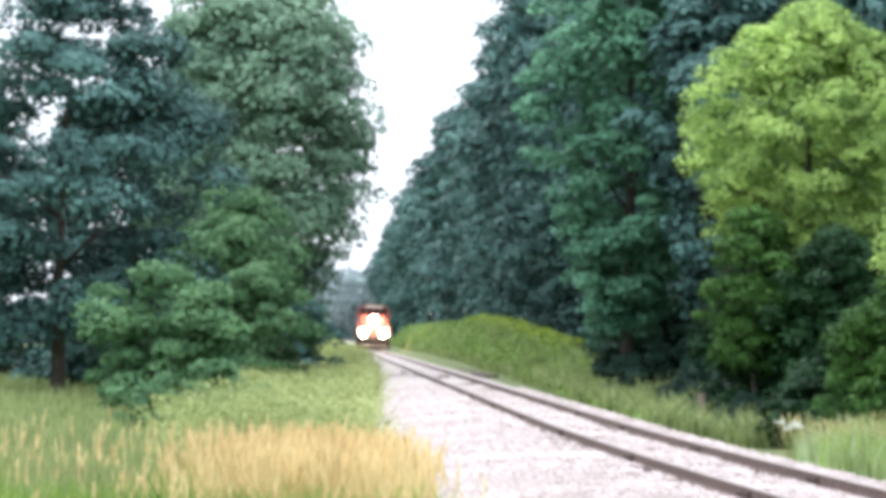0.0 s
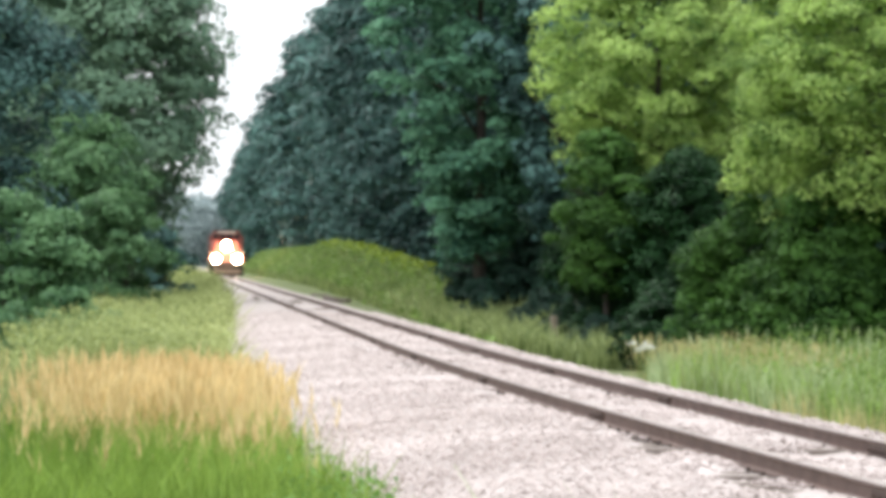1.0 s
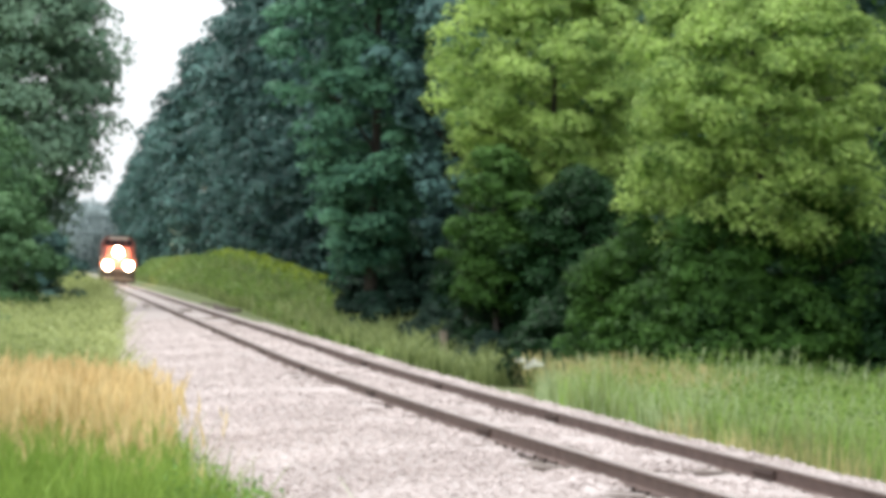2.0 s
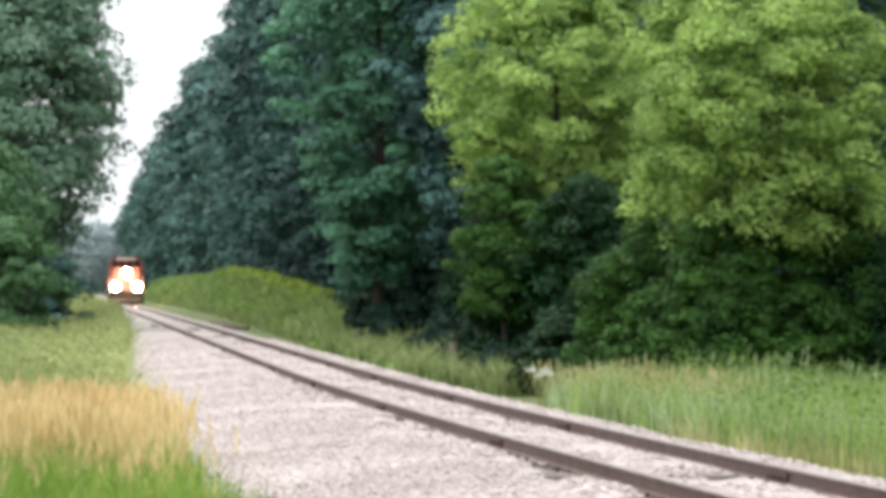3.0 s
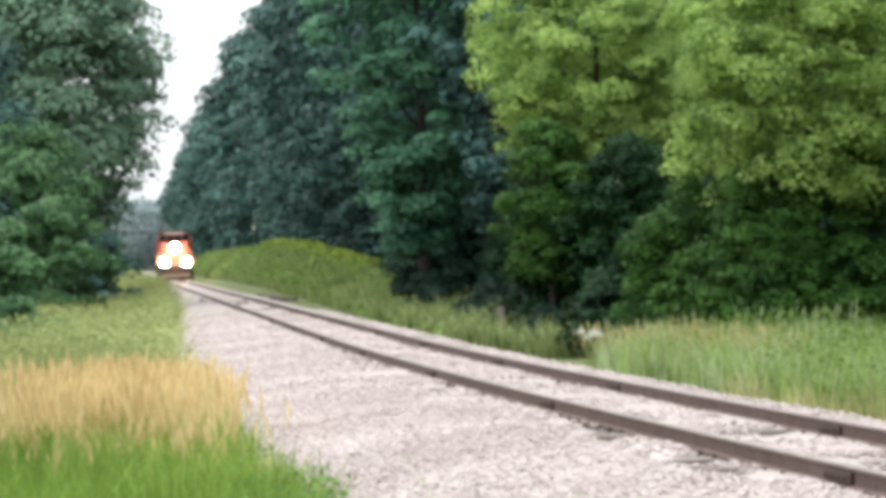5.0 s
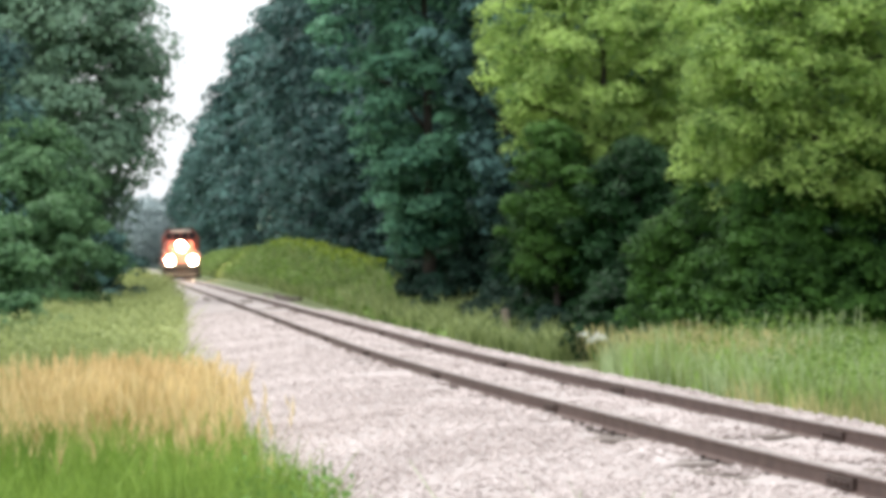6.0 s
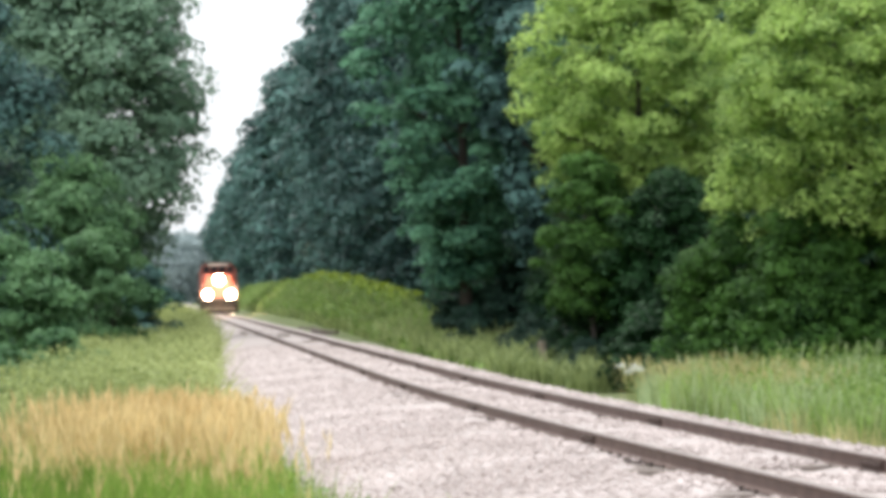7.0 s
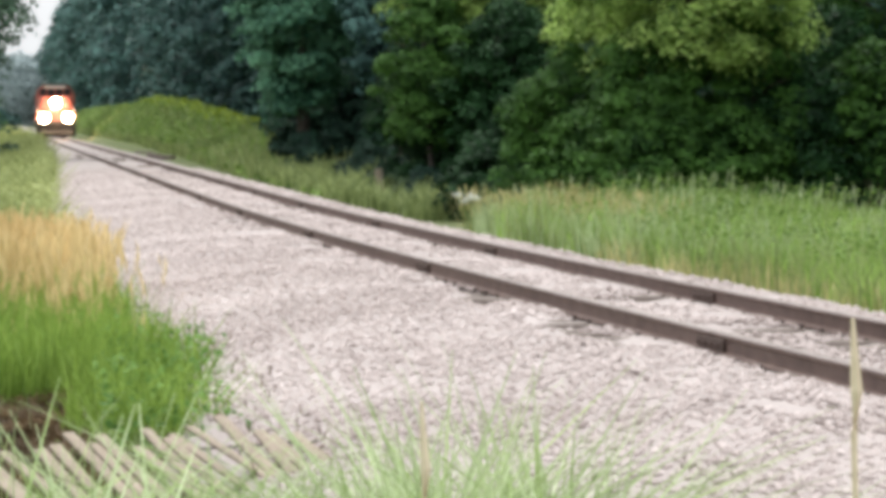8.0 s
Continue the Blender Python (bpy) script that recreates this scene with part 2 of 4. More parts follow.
def bed_z(o, y):
    """Top of the ballast: flat under the track, a shoulder on either side."""
    left = max(0, (-o - 1.7) / 3.2)
    right = max(0, (o - 1.75) / 0.85)
    return 0.03 - 0.055 * bare(o, y) - 0.34 * min(1, left) ** 1.1 - 0.55 * min(1, right) * (1 - 0.6 * min(1, max(0, (y - 80) / 50))) + 0.025 * noise.noise(Vector((o * 0.9, y * 0.5, 8)))


def bed_left(y):
    return -5.2 + 0.021 * min(max(y, 0), 128) + 0.5 * min(1, max(0, (y - 140) / 80)) + 0.36 * math.exp(-((y - 26) / 7) ** 2) + 0.28 * noise.noise(Vector((0, y * 0.25, 1)))


def build_bed():
    bm = bmesh.new()
    ys = [-80, -40] + [-30 + 1.5 * i for i in range(80)] + [90 + 5 * i for i in range(42)] + [330, 400, 500, 640]
    rows = []
    for y in ys:
        lo, hi = bed_left(y), 2.62
        row = []
        for k in range(25):
            o = lo + (hi - lo) * min(max(k - 1, 0), 22) / 22 + (-0.5 if k == 0 else 0.25 if k == 24 else 0)
            row.append(bm.verts.new(on_track(y, o, bed_z(o, y) - (0.45 if k in (0, 24) else 0))))
        rows.append(row)
    for a, b in zip(rows, rows[1:]):
        for k in range(24):
            bm.faces.new((a[k], a[k + 1], b[k + 1], b[k]))
    ob = part("ballast_bed", bm, M_BED, smooth=True)
    tagged(ob, "pale crushed limestone ballast spread wide beside the rails", "ballast", kind="structure")


def build_stones():
    """Loose stones on the near ballast."""
    rng = np.random.default_rng(5)
    base = np.array([(1, 0, 0), (-1, 0, 0), (0, 1, 0), (0, -1, 0), (0, 0, 1), (0, 0, -1)], float)
    tris = np.array([(0, 2, 4), (2, 1, 4), (1, 3, 4), (3, 0, 4), (2, 0, 5), (1, 2, 5), (3, 1, 5), (0, 3, 5)])
    allv, allf, c = [], [], 0
    for _ in range(95000):
        y = 10.5 + 90 * rng.random() ** 2.1
        lo = bed_left(y)
        o = lo + (2.7 - lo) * rng.random()
        if 0.6 < abs(o) < 0.85:
            continue
        if bare(o, y) > 0.4 and rng.random() < 0.8:
            continue
        p = on_track(y, o, bed_z(o, y))
        size = rng.uniform(0.010, 0.028) * (1.0 + 0.012 * y)
        v = base * (size * rng.uniform(0.7, 1.25, (6, 1))) * rng.uniform(0.7, 1.2, 3) * (1.15, 1.15, 0.7)
        v = v + rng.normal(0, size * 0.16, (6, 3))
        a = rng.random() * 6.28
        t = rng.normal(0, 0.5)
        rz = np.array([[math.cos(a), -math.sin(a), 0], [math.sin(a), math.cos(a), 0], [0, 0, 1]])
        rx = np.array([[1, 0, 0], [0, math.cos(t), -math.sin(t)], [0, math.sin(t), math.cos(t)]])
        allv.append(v @ rx.T @ rz.T + np.array(p) + (0, 0, size * 0.15))
        allf.append(tris + c)
        c += 6
    v, f = np.concatenate(allv), np.concatenate(allf)
    me = bpy.data.meshes.new("ballast_stones")
    me.vertices.add(len(v))
    me.vertices.foreach_set("co", v.astype(np.float32).ravel())
    me.loops.add(len(f) * 3)
    me.loops.foreach_set("vertex_index", f.astype(np.int32).ravel())
    me.polygons.add(len(f))
    me.polygons.foreach_set("loop_start", np.arange(0, len(f) * 3, 3, dtype=np.int32))
    me.update(calc_edges=True)
    ob = mesh_ob("ballast_stones", me, M_STONE)
    tagged(ob, "loose pale grey and pinkish crushed limestone stones", "gravel", kind="stuff")


build_ground()
build_bed()

# ---- track ----
RAIL_H = 0.165
RAIL_SECTION = ((-0.068, 0), (0.068, 0), (0.068, 0.012), (0.012, 0.028), (0.009, 0.118), (0.034, 0.128), (0.036, 0.155),
                (0.028, RAIL_H), (-0.028, RAIL_H), (-0.036, 0.155), (-0.034, 0.128), (-0.009, 0.118), (-0.012, 0.028), (-0.068, 0.012))
RAIL_LEN = 10.06


def rail_mesh(y0, y1, side, n):
    bm = bmesh.new()
    rings = []
    for i in range(n + 1):
        y = y0 + (y1 - y0) * i / n
        rings.append([bm.verts.new(on_track(y, side * 0.753 + a, 0.012 + b)) for a, b in RAIL_SECTION])
    k = len(RAIL_SECTION)
    for a, b in zip(rings, rings[1:]):
        for j in range(k):
            f = bm.faces.new((a[j], a[(j + 1) % k], b[(j + 1) % k], b[j]))
            if j in (6, 7, 8):
                f.material_index = 1
    bm.faces.new(rings[0][::-1])
    bm.faces.new(rings[-1])
    bmesh.ops.recalc_face_normals(bm, faces=bm.faces[:])
    return bm


def build_track():
    track = tagged(new("railway_track"), "single railway line of rusty jointed rails on ties in pale ballast", "railway track", kind="structure")
    for side, joints in ((-1, (22.3, 33.7, 43.3, 53.4)), (1, (27.7, 37.5, 47.0, 57.4))):
        step = RAIL_LEN / math.hypot(1, 0.1474)
        ends = [joints[0] - 9.75 * k for k in range(6, 0, -1)] + list(joints) + [joints[-1] + step * k for k in range(1, 44)]
        for y, y2 in zip(ends, ends[1:]):
            far = y > 140
            ob = part("rail", rail_mesh(y + 0.006, y2 - 0.006, side, 2 if far else 8), M_RAIL, track)
            ob.data.materials.append(M_RAILTOP)
            if -6 < y2 < 120:
                s = slope_x(y2)
                for face in (-1, 1):
                    bm = bmesh.new()
                    add_box(bm, 0.028, 0.66, 0.085, None, 0.008)
                    for k in range(4):
                        add_cyl(bm, 0.02, 0.02, 0.05, pose(face * 0.022, -0.24 + 0.16 * k, 0, 0, 90, 0), 6)
                    bar = part("joint_bar", bm, M_BAR, track, "dark bolted joint bar")
                    bar.matrix_basis = Matrix.Translation(on_track(y2, side * 0.753 + face * 0.026, 0.012 + 0.072)) @ Matrix.Rotation(-math.atan(s), 4, "Z")
    tie_bm = bmesh.new()
    add_box(tie_bm, 2.6, 0.225, 0.17, None, 0.012)
    tie_me = bpy.data.meshes.new("tie")
    tie_bm.to_mesh(tie_me)
    tie_bm.free()
    tie_me.materials.append(M_TIE)
    plate_bm = bmesh.new()
    add_box(plate_bm, 0.30, 0.18, 0.02, None, 0.004)
    for dx in (-0.1, 0.1):
        add_box(plate_bm, 0.03, 0.03, 0.05, pose(dx, 0.05, 0.02))
    plate_me = bpy.data.meshes.new("tie_plate")
    plate_bm.to_mesh(plate_me)
    plate_bm.free()
    plate_me.materials.append(M_IRON)
    rng = random.Random(3)
    y = 6.0
    for i in range(290):
        sunk = -0.075 + rng.uniform(-0.03, 0.02)
        m = Matrix.Translation(on_track(y, rng.uniform(-0.06, 0.06), sunk)) @ Matrix.Rotation(-math.atan(slope_x(y)) + rng.uniform(-0.02, 0.02), 4, "Z")
        tie = new("tie", tie_me)
        tie.parent, tie.matrix_basis = track, m
        if y < 62:
            for side in (-1, 1):
                pl = new("tie_plate", plate_me)
                pl.parent = track
                pl.matrix_basis = Matrix.Translation(on_track(y, side * 0.753, -0.008)) @ Matrix.Rotation(-math.atan(slope_x(y)), 4, "Z")
        y += 0.53


build_track()


# ---- trees ----
def leaf_quads(rng, centres, normals, size, flat=0.55):
    """Bent leaf sprays at centres, roughly facing along normals."""
    n = len(centres)
    nor = normals + rng.normal(0, flat, (n, 3))
    nor /= np.linalg.norm(nor, axis=1, keepdims=True) + 1e-9
    ref = rng.normal(0, 1, (n, 3))
    a = np.cross(nor, ref)
    a /= np.linalg.norm(a, axis=1, keepdims=True) + 1e-9
    b = np.cross(nor, a)
    s = size * rng.uniform(0.6, 1.35, (n, 1))
    w = s * rng.uniform(0.45, 0.7, (n, 1))
    dip = nor * s * rng.uniform(-0.3, 0.1, (n, 1))
    return np.stack([centres - a * s * 0.5, centres - b * w * 0.5 + dip * 0.3, centres + a * s * 0.5 + dip, centres + b * w * 0.5 + dip * 0.3], 1)


def crown_points(rng, n, clumps, radii, skirt, seed, flat=0.72, grain=(0.11, 0.23), wild=1.0):
    """Leaves on many flattened clumps that make up an uneven crown about 0; skirt: width at its foot against its waist."""
    rx, ry, rz = radii
    k = rng.random(clumps)
    a = rng.random(clumps) * 2 * math.pi
    up = np.clip((k - 0.42) / 0.58, 0, 1)
    prof = np.where(k > 0.42, (1 - up ** 2.3) ** 0.62, skirt + (1 - skirt) * np.sin(k / 0.42 * math.pi / 2))
    d = np.stack([np.cos(a), np.sin(a), 1.6 * k - 0.6], 1)
    rough = np.array([0.84 + wild * 0.42 * noise.noise(Vector(q) * 1.5 + Vector((seed * 3.7, 0, 0))) + wild * 0.22 * noise.noise(Vector(q) * 3.8 + Vector((0, seed * 2.3, 0))) for q in d])
    depth = 1 - 0.55 * rng.random(clumps) ** 2.0
    c = np.stack([d[:, 0] * rx * prof * rough * depth, d[:, 1] * ry * prof * rough * depth, (2 * k - 1) * rz * (0.9 + 0.15 * rough)], 1)
    cr = (rx + ry) / 2 * rng.uniform(*grain, clumps) * 1.25
    pick = rng.integers(0, clumps, n)
    e = rng.normal(0, 1, (n, 3))
    e /= np.linalg.norm(e, axis=1, keepdims=True)
    e[:, 2] = np.where((e[:, 2] < -0.15) & (rng.random(n) < 0.75), -e[:, 2], e[:, 2])
    r = (0.55 + 0.5 * rng.random(n) ** 0.5)[:, None]
    p = c[pick] + e * r * cr[pick][:, None] * (1.15, 1.15, flat)
    nor = e * 1.0 + d[pick] * (0.3, 0.3, 0.1) + np.array((0, 0, 0.35))
    return p, nor


def tree(name, label, category, foot, height, radii, mid, leaves, size, material, seed, clumps=150, trunk_r=0.18, lean=(0, 0), low=0.4, flat=0.72, grain=(0.11, 0.23), wild=1.0, group=""):
    """A tree: tapered trunk, limbs and a crown of leaf clumps. mid: height of the crown's centre."""
    rng = np.random.default_rng(seed)
    root = tagged(new(name), label, category, group)
    root.matrix_basis = Matrix.Translation(foot)
    top = (lean[0], lean[1], mid + radii[2] * 0.55)
    bm = bmesh.new()
    path, rad = [], []
    for i in range(8):
        k = i / 7
        path.append((top[0] * k ** 1.5 + 0.12 * math.sin(3 * k + seed), top[1] * k ** 1.5 + 0.12 * math.cos(4 * k + seed), -0.25 + (top[2] + 0.25) * k))
        rad.append(trunk_r * (1.25 - 0.2 * min(k * 6, 1)) * (1 - 0.85 * k))
    tube(bm, path, rad, 9)
    part("trunk", bm, M_BARK, root, smooth=True)
    for i in range(9):
        k = 0.35 + 0.6 * i / 8
        j = min(int(k * 7), 6)
        s = Vector(path[j]).lerp(Vector(path[j + 1]), k * 7 - j)
        a = i * 2.4 + seed
        reach = 0.75 * (1 - 0.3 * abs(k - 0.6))
        e = s + Vector((math.cos(a) * radii[0] * reach, math.sin(a) * radii[1] * reach, radii[2] * 0.28))
        m = s.lerp(e, 0.5) + Vector((0, 0, radii[2] * 0.06))
        bm = bmesh.new()
        tube(bm, [s, m, e], [trunk_r * 0.42 * (1.2 - k), trunk_r * 0.25, trunk_r * 0.07], 6)
        part("limb", bm, M_BARK, root, smooth=True)
    p, nor = crown_points(rng, leaves, clumps, radii, low, seed, flat, grain, wild)
    p += np.array((lean[0], lean[1], mid))
    keep = p[:, 2] > 0.05
    mesh_ob("crown", quads_mesh("crown", leaf_quads(rng, p[keep], nor[keep], size, 0.42)), material, root)
    return root


def shrub(name, label, foot, radii, leaves, size, material, seed, clumps=60, group="", category="shrub"):
    """A shrub: stems from the ground and an uneven mass of leaves."""
    rng = np.random.default_rng(seed)
    root = tagged(new(name), label, category, group)
    root.matrix_basis = Matrix.Translation(foot)
    for i in range(5):
        a = i * 1.26 + seed
        bm = bmesh.new()
        tube(bm, [(0.1 * math.cos(a), 0.1 * math.sin(a), -0.15), (radii[0] * 0.25 * math.cos(a), radii[1] * 0.25 * math.sin(a), radii[2] * 0.6),
                  (radii[0] * 0.5 * math.cos(a), radii[1] * 0.5 * math.sin(a), radii[2] * 1.2)], [0.05, 0.035, 0.012], 6)
        part("stem", bm, M_BARK, root)
    p, nor = crown_points(rng, leaves, clumps, radii, 0.9, seed, 0.8, (0.11, 0.27))
    p[:, 2] += radii[2] * 0.9
    keep = p[:, 2] > 0.03
    mesh_ob("crown", quads_mesh("crown", leaf_quads(rng, p[keep], nor[keep], size)), material, root)
    return root


def build_trees():
    r = random.Random(11)
    lab = "tall dark blue-green broadleaf tree of the woods and unseen light screen"
    grp = "woods beside the line"
    kinds = {
        "near": [tree("tree", lab, "tree", (0, 0, 0), 22, (5.4, 5.4, 11.3), 11.9, 44000, 0.35, M_LEAF_DARK, 40 + i, 330, 0.3, low=0.2, grain=(0.08, 0.21), group=grp) for i in range(3)],
        "far": [tree("tree", lab, "tree", (0, 0, 0), 22, (5.4, 5.4, 11.3), 11.9, 13000, 0.66, M_LEAF_DARK, 44 + i, 150, 0.3, low=0.3, grain=(0.13, 0.30), group=grp) for i in range(2)],
        "unseen_screen": [tree("tree", lab, "tree", (0, 0, 0), 22, (5.4, 5.4, 11.3), 11.9, 5000, 1.2, M_LEAF_DARK, 47, 110, 0.3, low=0.6, grain=(0.16, 0.32), group=grp)],
    }
    spots = []
    y = 122.0
    while y < 640:
        spots.append((y, 10.9 + r.uniform(-1.2, 1.0), r.uniform(0.9, 1.12), "near" if y < 235 else "far"))
        y += r.uniform(9, 12) * (1 if y < 260 else 2.0)
    y = 98.0
    while y < 210:
        spots.append((y, 19 + r.uniform(-2, 2), r.uniform(0.95, 1.1), "far"))
        y += r.uniform(15, 20)
    # Woods behind the maples; the nearest, out of view, block light from behind.
    for y, o in ((60, 22), (70, 29), (84, 20), (78, 35), (100, 30), (92, 16.5), (104, 22), (114, 15), (84, 27), (58, 27), (46, 26), (110, 38), (90, 42), (54, 30)):
        spots.append((y, o, 0.9, "far" if y > 62 else "unseen_screen"))
    for y, o in ((158, -11), (186, -11), (222, -11.5), (266, -12), (320, -12), (390, -12), (480, -12), (120, -26), (135, -34), (112, -42), (165, -24), (105, -52)):
        spots.append((y, o, r.uniform(0.66, 0.76), "far"))
    # Unseen trees added behind the camera to cut light on the woods' front.
    for y, o in ((-26, -26), (-32, -16), (-34, -2), (-30, 12), (-20, 24), (-34, 20), (-12, -34), (4, -40), (-36, -9), (-2, 30), (14, 28), (26, -44)):
        spots.append((y, o, 0.9, "unseen_screen"))
    used = set()
    for i, (y, o, k, kind) in enumerate(spots):
        p = on_track(y, o)
        p.z = ground_z(o, y)
        m = Matrix.Translation(p) @ Matrix.Rotation(r.uniform(0, 6.28), 4, "Z")
        ob = kinds[kind][i % len(kinds[kind])]
        if ob.name in used:
            ob = copy_thing(ob, m)
        else:
            used.add(ob.name)
            ob.matrix_basis = m
        ob.scale = (k, k, k)
    # trees of their own kind nearer by on the same side
    tree("tree", "mid-green broadleaf tree with drooping outer branches", "tree", at(-250, 106), 19, (3.3, 3.3, 8.2), 10.6, 44000, 0.25, M_LEAF_MID, 7, 340, 0.24, low=0.3, grain=(0.09, 0.2))
    tree("tree", "dark green tree shaded by its neighbours", "tree", at(-85, 103), 15, (3.0, 2.6, 6.2), 9.6, 22000, 0.30, M_LEAF_DARK, 8, 150, 0.2, low=0.3)
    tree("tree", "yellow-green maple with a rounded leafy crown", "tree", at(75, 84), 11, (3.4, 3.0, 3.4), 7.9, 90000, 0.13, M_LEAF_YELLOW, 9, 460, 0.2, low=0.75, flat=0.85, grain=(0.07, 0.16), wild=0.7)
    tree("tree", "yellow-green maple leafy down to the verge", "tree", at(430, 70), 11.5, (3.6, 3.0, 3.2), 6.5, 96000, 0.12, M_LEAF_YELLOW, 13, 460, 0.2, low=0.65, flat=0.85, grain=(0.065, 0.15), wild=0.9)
    tree("tree", "young tree filling the maple's underside, shade painted into its leaves", "tree", at(10, 83), 6, (1.9, 1.4, 2.3), 2.5, 30000, 0.13, M_LEAF_SHADE, 71, 200, 0.1, low=0.95, flat=0.9, grain=(0.12, 0.26))
    tree("tree", "young tree filling the maple's underside, shade painted into its leaves", "tree", at(125, 80), 6, (1.9, 1.3, 2.4), 2.6, 30000, 0.13, M_LEAF_SHADE, 73, 200, 0.1, low=0.95, flat=0.9, grain=(0.12, 0.26))
    # Darker green trees stand in for the maples' shaded lower foliage.
    tree("tree", "green stand-in for the maple's shaded drooping lower boughs", "tree", at(-25, 81), 6, (1.3, 1.1, 2.0), 3.8, 22000, 0.12, M_LEAF_GREEN, 77, 110, 0.1, low=0.8, flat=0.9, grain=(0.14, 0.3), wild=1.3)
    tree("tree", "green stand-in for the maple's shaded lower crown", "tree", at(225, 71), 5, (1.5, 1.2, 1.7), 2.0, 26000, 0.11, M_LEAF_GREEN, 72, 150, 0.1, low=0.95, flat=0.9, grain=(0.12, 0.26))
    tree("tree", "green stand-in for the maple's shaded lower crown", "tree", at(370, 69), 5, (1.6, 1.2, 1.9), 2.2, 26000, 0.11, M_LEAF_GREEN, 74, 150, 0.1, low=0.95, flat=0.9, grain=(0.12, 0.26))
    tree("tree", "green stand-in for the maple's shaded lower crown", "tree", at(540, 70), 5, (1.7, 1.2, 2.0), 2.3, 26000, 0.11, M_LEAF_GREEN, 75, 150, 0.1, low=0.95, flat=0.9, grain=(0.12, 0.26))
    tree("tree", "tall green tree behind the maples", "tree", at(330, 112), 17, (5.5, 4.5, 8.6), 8.9, 26000, 0.32, M_LEAF_MID, 14, 170, 0.25, low=0.9)
    tree("tree", "tall green tree behind the maples", "tree", at(780, 92), 17, (5.5, 4.5, 8.6), 8.9, 24000, 0.32, M_LEAF_MID, 15, 160, 0.25, low=0.9)
    tree("tree", "deep green tree closing the verge", "tree", at(830, 79), 12, (3.4, 3.0, 5.6), 6.2, 44000, 0.16, M_LEAF_GREEN, 76, 260, 0.2, low=0.8, grain=(0.1, 0.22))
    # the other side of the line
    tree("tree", "tall olive-green tree leaning its crown over the line", "tree", at(-912, 128), 20, (5.1, 4.9, 7.6), 10.5, 84000, 0.28, M_LEAF_OLIVE, 21, 420, 0.28, low=0.35, grain=(0.12, 0.25), wild=0.35)
    tree("tree", "dark green tree with a bare lower trunk", "tree", at(-1265, 88), 12.5, (4.7, 3.6, 5.3), 6.5, 44000, 0.22, M_LEAF_DARK, 22, 115, 0.22, low=0.7, grain=(0.12, 0.25), wild=1.3)
    tree("tree", "slender light green young tree among shrubs", "tree", at(-955, 104), 7.5, (2.0, 1.9, 3.1), 3.7, 22000, 0.2, M_LEAF_BUSH, 23, 60, 0.1, low=0.9, flat=0.9, grain=(0.2, 0.4))
    tree("tree", "tall dark tree behind the shrubs", "tree", at(-1140, 140), 14, (5, 5, 6.5), 7.0, 26000, 0.36, M_LEAF_DARK, 24, 170, 0.28, low=0.8)
    # shrubs
    for i, (u, y, w, h) in enumerate(((-1190, 96, 2.2, 1.5), (-1330, 104, 2.4, 1.4), (-1010, 112, 2.2, 2.2), (-850, 118, 2.0, 1.9))):
        shrub("shrub", "dark green shrub in the shade of the trees", at(u, y), (w, 1.5, h), 10000, 0.22, M_LEAF_DARK, 80 + i, 60, "understorey")
    shrub("shrub", "fresh green shrub at the foot of the trees", at(-1085, 78), (2.2, 1.6, 1.85), 16000, 0.17, M_LEAF_BUSH, 31, 70)
    shrub("shrub", "fresh green shrub at the foot of the trees", at(-900, 96), (1.9, 1.6, 2.2), 12000, 0.19, M_LEAF_BUSH, 32, 60)
    shrub("shrub", "low green shrub at the foot of the trees", at(-1060, 66), (1.5, 1.0, 0.6), 8000, 0.12, M_LEAF_BUSH, 37, 50)
    shrub("shrub", "low green shrub at the foot of the trees", at(-945, 64), (1.2, 0.9, 0.5), 7000, 0.12, M_LEAF_BUSH, 38, 50)
    shrub("shrub", "low green shrub at the foot of the trees", at(-985, 70), (1.2, 1.0, 0.8), 7000, 0.14, M_LEAF_BUSH, 36, 40)
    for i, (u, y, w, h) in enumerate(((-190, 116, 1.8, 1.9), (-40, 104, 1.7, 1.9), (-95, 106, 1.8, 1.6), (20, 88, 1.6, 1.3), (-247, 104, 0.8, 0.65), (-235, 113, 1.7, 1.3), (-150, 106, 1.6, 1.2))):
        shrub("shrub", "understorey shrub at the woods' edge, shade painted into its leaves", at(u, y), (w, 1.3, h), 9000, 0.2, M_LEAF_TEAL_SHADE, 50 + i, 60, "understorey")
    for i, (u, y, w, h, mat) in enumerate(((75, 73, 1.0, 0.9, M_LEAF_SHADE), (130, 76, 1.3, 1.2, M_LEAF_SHADE), (60, 86, 1.8, 2.0, M_LEAF_SHADE), (265, 70, 1.4, 1.2, M_LEAF_GREEN),
                                           (170, 82, 1.7, 1.8, M_LEAF_SHADE), (370, 68.5, 1.5, 1.1, M_LEAF_GREEN), (500, 69, 1.6, 1.1, M_LEAF_GREEN), (640, 70, 1.8, 1.6, M_LEAF_SHADE),
                                           (770, 70, 1.8, 1.9, M_LEAF_GREEN), (320, 78, 1.9, 2.1, M_LEAF_SHADE), (560, 77, 1.9, 2.1, M_LEAF_SHADE), (690, 76, 1.8, 2.4, M_LEAF_SHADE))):
        shrub("shrub", "lush green shrub on the verge below the maples" if mat is M_LEAF_GREEN else "understorey shrub below the maples, shade painted into its leaves", at(u, y), (w, 1.2, h), 13000, 0.14, mat, 60 + i, 130, "understorey")
